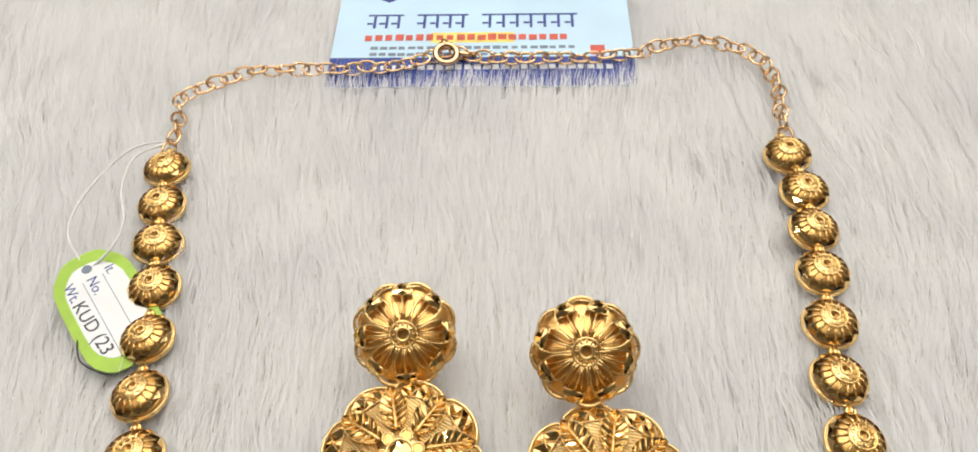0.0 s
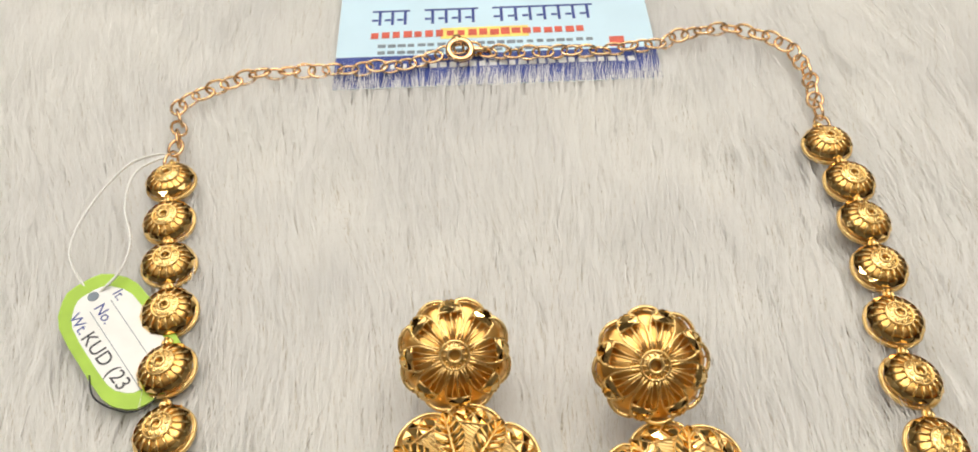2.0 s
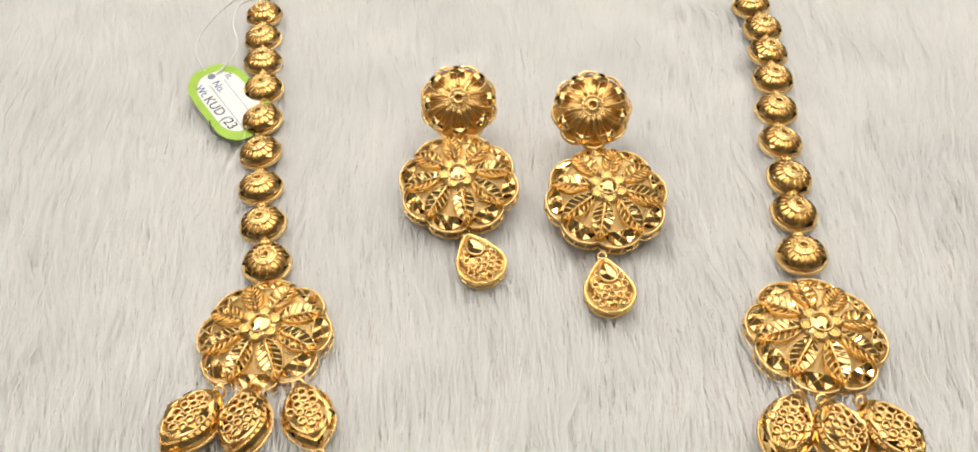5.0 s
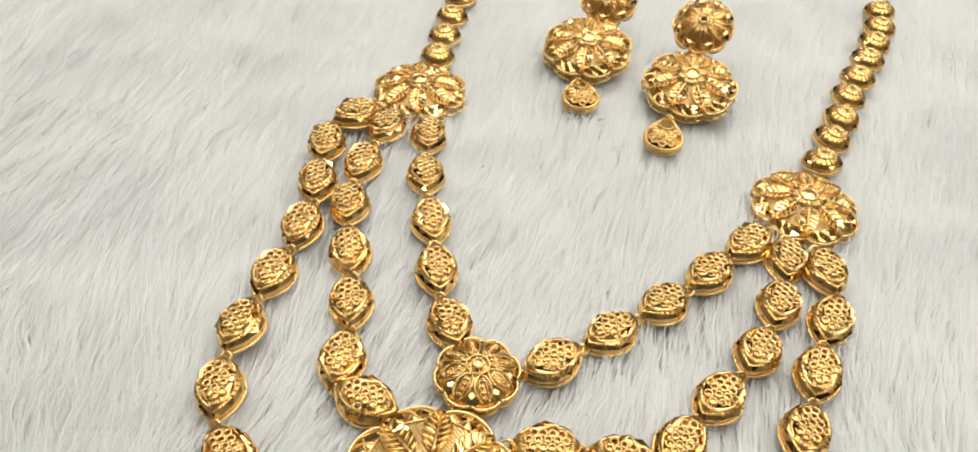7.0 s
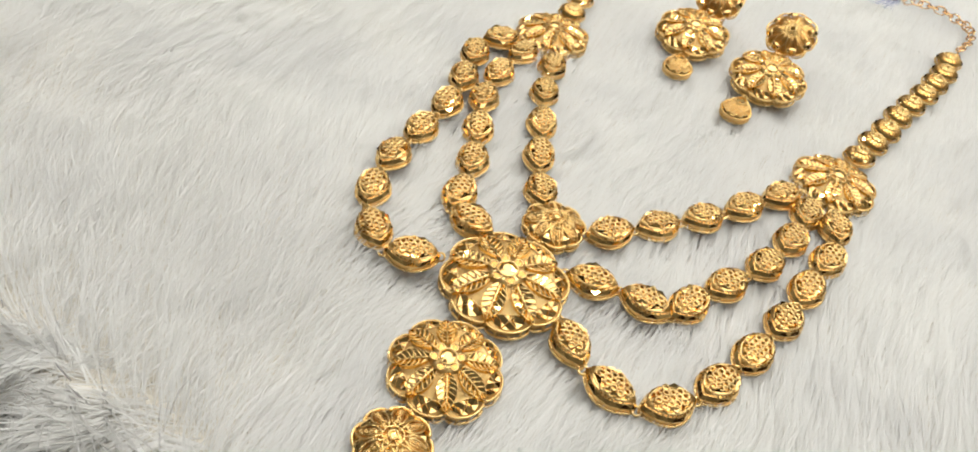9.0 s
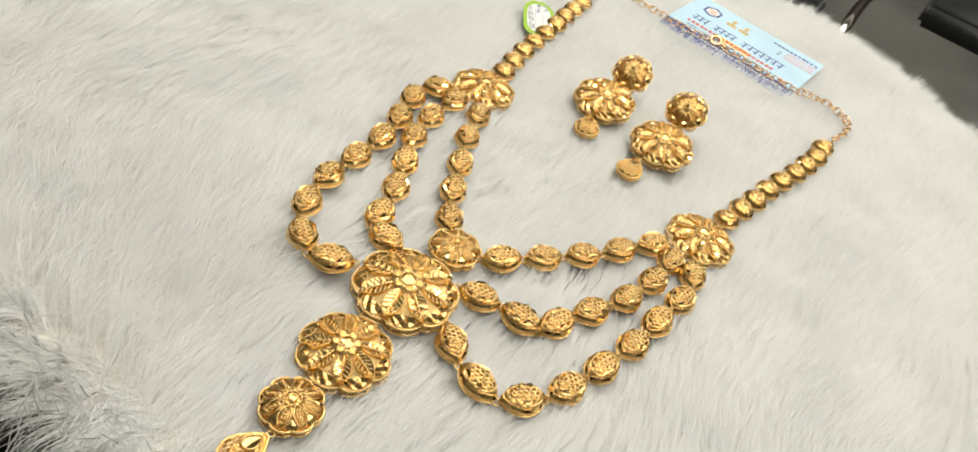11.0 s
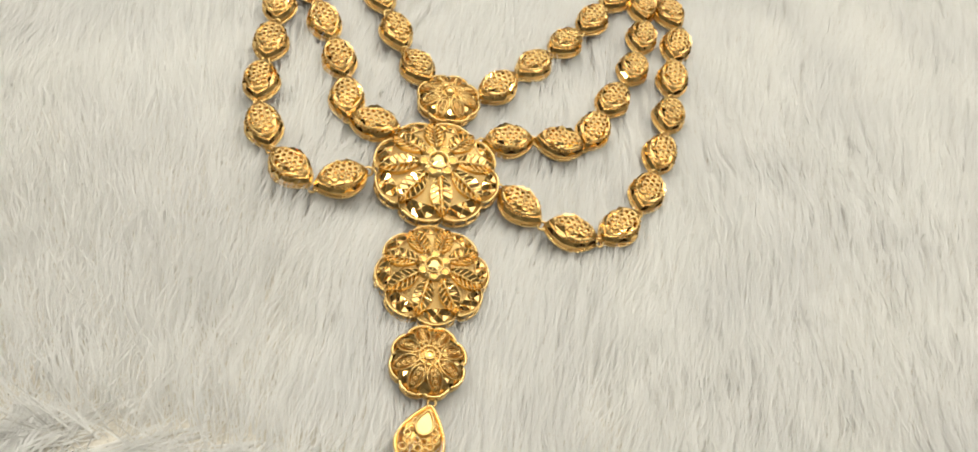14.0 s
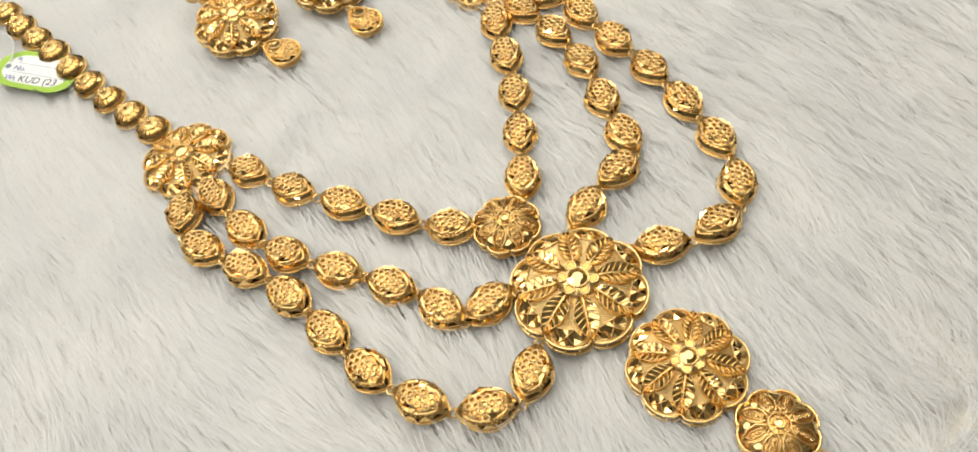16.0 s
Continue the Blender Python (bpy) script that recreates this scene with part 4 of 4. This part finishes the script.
# ---- the necklace ----
necklace = tagged(new("necklace"), "layered yellow gold filigree necklace laid out on white fur", "necklace")
STRANDS = {
    "inner_l": [(-43.1, 99.0, -70), (-36.9, 82.9, -66), (-28.9, 67.5, -60), (-21.0, 52.1, -62), (-11.8, 38.0, -52)],
    "middle_l": [(-55.0, 98.0, -93), (-54.7, 81.0, -84), (-50.5, 64.5, -68), (-43.0, 49.5, -60), (-35.2, 35.0, -65), (-30.0, 19.9, -79), (-20.2, 12.0, -5)],
    "outer_l": [(-65.6, 98.4, -122), (-67.5, 83.8, -73), (-61.8, 68.4, -68), (-57.4, 52.3, -81), (-55.9, 35.5, -87), (-54.3, 19.1, -82), (-49.5, 3.3, -64), (-39.0, -9.6, -35), (-25.4, -10.2, 35)],
    "inner_r": [(50.3, 90.5, -121), (42.3, 76.2, -118), (33.5, 62.2, -125), (23.8, 49.0, -126), (13.4, 36.6, -132)],
    "middle_r": [(59.5, 88.2, -86), (59.3, 72.5, -96), (56.1, 56.3, -106), (49.8, 40.9, -116), (43.7, 26.4, -109), (33.7, 18.6, -177), (18.4, 15.7, -165)],
    "outer_r": [(69.5, 87.9, -68), (71.5, 72.4, -98), (69.8, 55.7, -93), (67.9, 38.8, -100), (64.6, 22.4, -102), (60.4, 6.4, -107), (52.4, -7.9, -132), (38.5, -13.1, 172), (23.8, -6.9, 142)],
}
bm = bmesh.new()
tube(bm, ring_pts(1.15 * MM, 0, 14), 0.34 * MM, 6, True)
JUMP = mesh_of("jump_ring", bm, WIRE)
rng = random.Random(7)
RAISED = {"outer_l": 1.8, "middle_l": 0.8}
for key, strand in STRANDS.items():
    last, up = None, RAISED.get(key, 0.3)
    for i, (x, y, a) in enumerate(strand):
        place(BEADS[rng.randrange(3)], necklace, at(x, y, a + (180 if rng.random() < 0.5 else 0), 1.0, up + rng.uniform(-0.2, 0.2), (rng.uniform(-6, 6), rng.uniform(-6, 6)), 1.18))
        head = Vector((x, y)) - 8.0 * Vector((math.cos(radians(a)), math.sin(radians(a))))
        tail = Vector((x, y)) + 8.0 * Vector((math.cos(radians(a)), math.sin(radians(a))))
        mid = head if last is None else (head + last) / 2
        part("jump_ring", JUMP, necklace, at(mid.x, mid.y, a, 1, 1.4 + up, (rng.uniform(20, 50), 0)))
        last = tail
    part("jump_ring", JUMP, necklace, at(last.x, last.y, a, 1, 1.4 + up, (35, 0)))

place(FLOWER, necklace, at(-0.6, -0.8, 13, 1.20, tall=1.0), "largest domed flower medallion with engraved leaves")
place(FLOWER, necklace, at(3.0, -33.9, 35, 0.985, tall=1.15))
place(FLOWER, necklace, at(-54.6, 119.8, 20, 0.98, -1.5, tall=1.12))
place(FLOWER, necklace, at(62.8, 112.0, 5, 0.98, -1.5, tall=1.12))
place(FILIGREE, necklace, at(-0.9, 27.0, 10, 1.0, tall=1.35))
place(FILIGREE, necklace, at(5.4, -58.0, 0, 0.98, tall=1.35))
place(DROP, necklace, at(6.4, -77.6, -8, 0.98, tall=1.35))

LEFT = [(-70.4, 239.7), (-69.2, 227.8), (-67.7, 215.6), (-65.8, 203.3), (-64.3, 190.0), (-63.0, 176.8), (-61.3, 163.8), (-59.0, 151.4), (-56.6, 139.3)]
RIGHT = [(81.2, 231.8), (81.3, 219.6), (79.5, 207.8), (77.6, 195.7), (74.8, 182.9), (72.1, 170.2), (70.5, 157.3), (68.3, 145.8), (66.3, 132.8)]
for row in (LEFT, RIGHT):
    for i, (x, y) in enumerate(row):
        a, b = row[max(0, i - 1)], row[min(8, i + 1)]
        turn = math.degrees(math.atan2(a[1] - b[1], a[0] - b[0])) - 90
        place(DISC, necklace, at(x, y, turn, 0.93, 0.3 + rng.uniform(-0.2, 0.2), (rng.uniform(-6, 6), rng.uniform(-7, 7)), 1.16))


def smooth_path(pts, n):
    """Even steps along a curve through the given places."""
    out = []
    for i in range(len(pts) - 1):
        p = [Vector(pts[max(0, min(len(pts) - 1, i + k))]) for k in (-1, 0, 1, 2)]
        for j in range(24):
            t = j / 24
            out.append(0.5 * (2 * p[1] + (p[2] - p[0]) * t + (2 * p[0] - 5 * p[1] + 4 * p[2] - p[3]) * t * t + (3 * p[1] - p[0] - 3 * p[2] + p[3]) * t ** 3))
    out.append(Vector(pts[-1]))
    d = [0.0]
    for a, b in zip(out, out[1:]):
        d.append(d[-1] + (b - a).length)
    res, k = [], 0
    for i in range(n):
        want = d[-1] * i / (n - 1)
        while k < len(d) - 2 and d[k + 1] < want:
            k += 1
        f = (want - d[k]) / max(1e-9, d[k + 1] - d[k])
        res.append(out[k].lerp(out[k + 1], f))
    return res, d[-1]


def build_chain():
    way = [(-71.4, 247.0), (-70.6, 252.1), (-71.4, 262.1), (-71.4, 267.2), (-63.6, 271.7), (-55.3, 275.3), (-46.5, 275.9), (-35.9, 275.3), (-27.0, 274.9), (-13.9, 275.0), (-0.7, 279.4), (12.4, 275.4), (25.5, 274.1), (38.7, 273.7), (52.2, 274.4), (59.4, 277.1), (70.8, 278.4), (79.1, 274.8), (84.8, 266.6), (85.8, 256.7), (83.7, 246.5), (82.8, 239.0)]
    pts, total = smooth_path(way, 58)
    bm = bmesh.new()
    tube(bm, [(2.75 * MM * math.cos(k * math.tau / 16), 1.75 * MM * math.sin(k * math.tau / 16), 0) for k in range(16)], 0.38 * MM, 6, True)
    link = mesh_of("chain_link", bm, CHAIN)
    for i, p in enumerate(pts):
        q = pts[min(len(pts) - 1, i + 1)] - pts[max(0, i - 1)]
        ang = math.degrees(math.atan2(q.y, q.x))
        rollx = (12 if i % 2 else 74) + rng.uniform(-22, 22)
        part("chain_link", link, necklace, pose(p.x * MM, p.y * MM, (1.9 + rng.uniform(-0.6, 0.5)) * MM, 0, 0, ang) @ pose(0, 0, 0, rollx, 0, rng.uniform(-14, 14)))
    bm = bmesh.new()
    tube(bm, ring_pts(3.0 * MM, 0, 20), 0.95 * MM, 8, True)
    clasp = part("clasp", mesh_of("clasp", bm, CHAIN), necklace, pose(-0.6 * MM, 277.2 * MM, 3.0 * MM, 20, 0, 10), "round sprung ring clasp")
    bm = bmesh.new()
    box(bm, -1.1 * MM, 2.4 * MM, -0.9 * MM, 1.1 * MM, 4.6 * MM, 0.9 * MM)
    bmesh.ops.bevel(bm, geom=bm.edges[:], offset=0.0004, segments=2, affect="EDGES")
    part("clasp_lever", mesh_of("clasp_lever", bm, CHAIN), clasp)
    bm = bmesh.new()
    tube(bm, [(3 * MM, 0, 0), (5 * MM, -0.8 * MM, -0.4 * MM), (8 * MM, -1.4 * MM, -0.8 * MM)], 0.8 * MM, 8)
    part("clasp_end", mesh_of("clasp_end", bm, CHAIN), clasp)


build_chain()


# ---- earrings ----
STUD = stud_proto()
bm = bmesh.new()
tube(bm, [(0, 0, -6.0 * MM), (0, 0, 0.5 * MM)], 0.5 * MM, 8)
tube(bm, ring_pts(2.0 * MM, -5.4 * MM, 14), 0.8 * MM, 6, True)
STUD.append(("ear_post", mesh_of("ear_post", bm, GOLD)))


def earring(stud_at, flower_at, drop_at, turn, drop_turn, tip):
    thing = tagged(new("earring"), "gold filigree drop earring with flower stud, on white fur", "earring", "pair of earrings")
    place(STUD, thing, at(*stud_at[:2], turn, 1.0, stud_at[2], tip))
    place(FLOWER, thing, at(*flower_at, turn + 8, 0.985, 3.0, (9, 0), 1.1))
    place(DROP, thing, at(*drop_at, drop_turn, 0.98, 0, (3, 0), 1.3))
    ax, ay = (stud_at[0] + 2 * flower_at[0]) / 3, flower_at[1] + 15.5
    part("jump_ring", JUMP, thing, at(ax, ay, 90, 1.3, 5.5, (50, 0)))
    return thing


earring((-10.4, 181.6, 9.8), (-11.4, 158.5), (-7.0, 135.2), 0, 20, (34, 0))
earring((22.7, 174.4, 11.2), (23.7, 151.2), (21.0, 125.4), 22, 2, (33, -4))


# ---- business card ----
def build_card():
    card = tagged(new("business_card"), "pale blue printed business card half sunk in the fur", "business card")
    card.matrix_basis = pose(-0.0345, 0.2705, -0.0012, 4.0, 0, -4.6)
    W, H = 0.0855, 0.0545
    bm = bmesh.new()
    box(bm, 0, 0, 0, W, H, 0.0004)
    part("card_stock", mesh_of("card_stock", bm, CARD, False), card)
    z = 0.0004
    bars("navy_band", [(0, 0, W, 0.0118)], NAVY, card, z)
    g = random.Random(3)

    def words(name, x0, x1, y, h, mat, n, zz=z, gap=0.25):
        spans, step = [], (x1 - x0) / n
        for i in range(n):
            spans.append((x0 + i * step, y + g.uniform(0, 0.12) * h, x0 + i * step + step * (1 - gap * g.uniform(0.6, 1.5)), y + h * g.uniform(0.8, 1.0)))
        for span in spans:
            bars(name, [span], mat, card, zz)

    words("address_word", 0.012, 0.080, 0.0066, 0.0022, WHITE_INK, 26, z + 0.00008)
    words("small_print_word", 0.011, 0.069, 0.0125, 0.0014, GREY_INK, 22)
    words("small_print_word", 0.011, 0.070, 0.0152, 0.0014, GREY_INK, 22)
    bars("yellow_glow", [(0.028, 0.0180, 0.052, 0.0224)], YELLOW_INK, card, z)
    words("red_word", 0.009, 0.068, 0.0189, 0.0028, RED_INK, 20, z + 0.00008)
    bars("red_mark", [(0.0735, 0.0125, 0.0775, 0.0165)], RED_INK, card, z)
    # title: a head bar for each of the three words, with stems below
    for x0, x1, n in ((0.009, 0.0195, 3), (0.0235, 0.0385, 4), (0.0425, 0.0705, 7)):
        spans = [(x0, 0.0300, x1, 0.0307)]
        for i in range(n):
            sx = x0 + (x1 - x0) * (i + 0.5) / n
            spans.append((sx, 0.0245, sx + 0.0008, 0.0299))
            spans.append((sx - 0.0018, 0.0262, sx - 0.0001, 0.0270))
        bars("title_word", spans, NAVY, card, z)
    for k, (y, mat) in enumerate(((0.0475, NAVY), (0.0440, PINK_INK), (0.0408, PINK_INK), (0.0376, PINK_INK))):
        words("contact_word", 0.0545 + (0.011 if k else 0), 0.0845, y, 0.0018, mat, 11)
    bars("contact_mark", [(0.0610, y, 0.0628, y + 0.0014) for y in (0.0378, 0.0410)], GREY_INK, card, z)
    # hexagon badge and two seals
    for mat, name, r in ((NAVY, "badge_edge", 0.0062), (WHITE_INK, "badge_field", 0.0046)):
        bm = bmesh.new()
        zz = z + (0.00006 if mat is NAVY else 0.00012)
        loft(bm, [ring_pts(r, z, 6, 0.0145, 0.0425, math.pi / 6), ring_pts(r, zz, 6, 0.0145, 0.0425, math.pi / 6)])
        part(name, mesh_of(name, bm, mat, False), card)
    bars("badge_stroke", [(0.0112, 0.0432, 0.0165, 0.0444), (0.0125, 0.0404, 0.0178, 0.0416)], ORANGE_INK, card, z + 0.00014)
    for x in (0.0290, 0.0375):
        bm = bmesh.new()
        for r, y in ((0.0015, 0.0455), (0.0011, 0.0430)):
            loft(bm, [ring_pts(r, z, 12, x, y), ring_pts(r, z + 0.00006, 12, x, y)])
        box(bm, x - 0.0032, 0.0385, z, x + 0.0032, 0.0415, z + 0.00007)
        part("seal", mesh_of("seal", bm, TAN_INK, False), card)


build_card()


# ---- price tag with its thread ----
def write(text, size, x, y, mat, parent, z, angle=0.0, name="printed_word"):
    c = bpy.data.curves.new("lettering", "FONT")
    c.body, c.size, c.extrude = text, size, 0.00003
    ob = new("lettering", c)
    me = bpy.data.meshes.new_from_object(ob.evaluated_get(bpy.context.evaluated_depsgraph_get()))
    bpy.data.objects.remove(ob)
    me.materials.clear()
    me.materials.append(mat)
    return part(name, me, parent, pose(x, y, z, 0, 0, angle))


def build_tag():
    tag = tagged(new("price_tag"), "lime green price tag with white label and handwriting", "price tag")
    tag.matrix_basis = pose(-0.0745, 0.1985, 0.0016, 0, 4, -56) @ Matrix.Diagonal((0.96, 0.94, 1, 1))
    # long axis along x, the thread hole at -x
    def shape(f, z):
        a, b = 0.0170 * f, 0.0091 * f + (f - 1) * 0.002
        raw = [(-a, -b * 0.45), (-a * 0.62, -b), (a * 0.70, -b), (a, -b * 0.55), (a, b * 0.55), (a * 0.70, b), (-a * 0.62, b), (-a, b * 0.45)]
        out = []
        for i, p in enumerate(raw):
            p, q, r = Vector(raw[i - 1]), Vector(raw[i]), Vector(raw[(i + 1) % 8])
            for t in (0.0, 0.5, 1.0):
                s, e = q.lerp(p, 0.28), q.lerp(r, 0.28)
                c = s.lerp(q, t).lerp(q.lerp(e, t), t)
                out.append((c.x, c.y, z))
        return out
    bm = bmesh.new()
    loft(bm, [shape(1.0, 0), shape(1.0, 0.0005)])
    part("tag_card", mesh_of("tag_card", bm, GREEN, False), tag)
    bm = bmesh.new()
    loft(bm, [shape(0.80, 0.0005), shape(0.80, 0.0006)])
    part("label_field", mesh_of("label_field", bm, PAPER, False), tag)
    z = 0.00062
    for y in (-0.0022, 0.0024):
        bars("ruled_line", [(-0.009, y, 0.014, y + 0.00015)], GREY_INK, tag, z)
    write("It.", 0.0032, -0.0105, 0.0034, NAVY, tag, z)
    write("No.", 0.0034, -0.0095, -0.0012, NAVY, tag, z)
    write("Wt.", 0.0034, -0.0105, -0.0062, NAVY, tag, z)
    write("KUD (23", 0.0043, -0.0045, -0.0064, INK, tag, z, 3, "handwriting")
    bm = bmesh.new()
    loop, _ = smooth_path([(0.0045, -0.0085, z), (0.010, -0.0098, z), (0.0165, -0.006, z), (0.0172, -0.001, z), (0.0135, 0.0015, z)], 24)
    tube(bm, loop, 0.00018, 4)
    part("pen_flourish", mesh_of("pen_flourish", bm, INK), tag)
    bm = bmesh.new()
    loft(bm, [ring_pts(0.0012, z, 14, -0.0122, 0), ring_pts(0.0011, z + 0.00012, 14, -0.0122, 0)])
    part("eyelet", mesh_of("eyelet", bm, GREY_INK, False), tag)
    inv = tag.matrix_basis.inverted()
    for pts in ([(-0.0815, 0.2085, 0.002), (-0.0870, 0.2180, 0.005), (-0.0850, 0.2300, 0.006), (-0.0790, 0.2420, 0.006), (-0.0735, 0.2470, 0.004), (-0.0715, 0.2480, 0.0025)],
                [(-0.0815, 0.2085, 0.002), (-0.0760, 0.2120, 0.005), (-0.0745, 0.2190, 0.006), (-0.0775, 0.2300, 0.006), (-0.0765, 0.2400, 0.006), (-0.0715, 0.2480, 0.0025)]):
        way, _ = smooth_path([inv @ Vector(p) for p in pts], 40)
        bm = bmesh.new()
        tube(bm, way, 0.00032, 5)
        part("thread", mesh_of("thread", bm, THREAD), tag)


build_tag()


# ---- chairs beyond the table ----
def build_chair(m):
    chair = tagged(new("tube_chair"), "black padded chair with bent chrome tube frame on grey floor", "chair")
    chair.matrix_basis = m
    for dx, dy in ((0.0, 0.0), (-0.068, 0.046)):
        bm = bmesh.new()
        way, _ = smooth_path([(x + dx, y + dy, z) for x, y, z in ((-0.033, -0.236, 0.0), (-0.034, -0.233, 0.30), (-0.035, -0.231, 0.42), (-0.037, -0.20, 0.452), (-0.040, -0.12, 0.46), (-0.040, -0.02, 0.46), (-0.025, 0.08, 0.46), (-0.007, 0.157, 0.46), (0.052, 0.314, 0.46), (0.16, 0.42, 0.46), (0.36, 0.45, 0.46), (0.45, 0.43, 0.44), (0.46, 0.42, 0.30), (0.46, 0.42, 0.0))], 90)
        tube(bm, way, 0.0105, 12)
        part("frame_tube", mesh_of("frame_tube", bm, CHROME), chair)
    for name, b in (("seat", (0.050, 0.13, 0.40, 0.48, 0.50, 0.45)), ("arm_pad", (-0.215, -0.225, 0.445, -0.085, -0.165, 0.475))):
        bm = bmesh.new()
        box(bm, *b)
        bmesh.ops.bevel(bm, geom=bm.edges[:], offset=0.010, segments=3, affect="EDGES")
        part(name, mesh_of(name, bm, SEAT), chair)
    return chair


build_chair(pose(0.03, 1.45, -0.76))
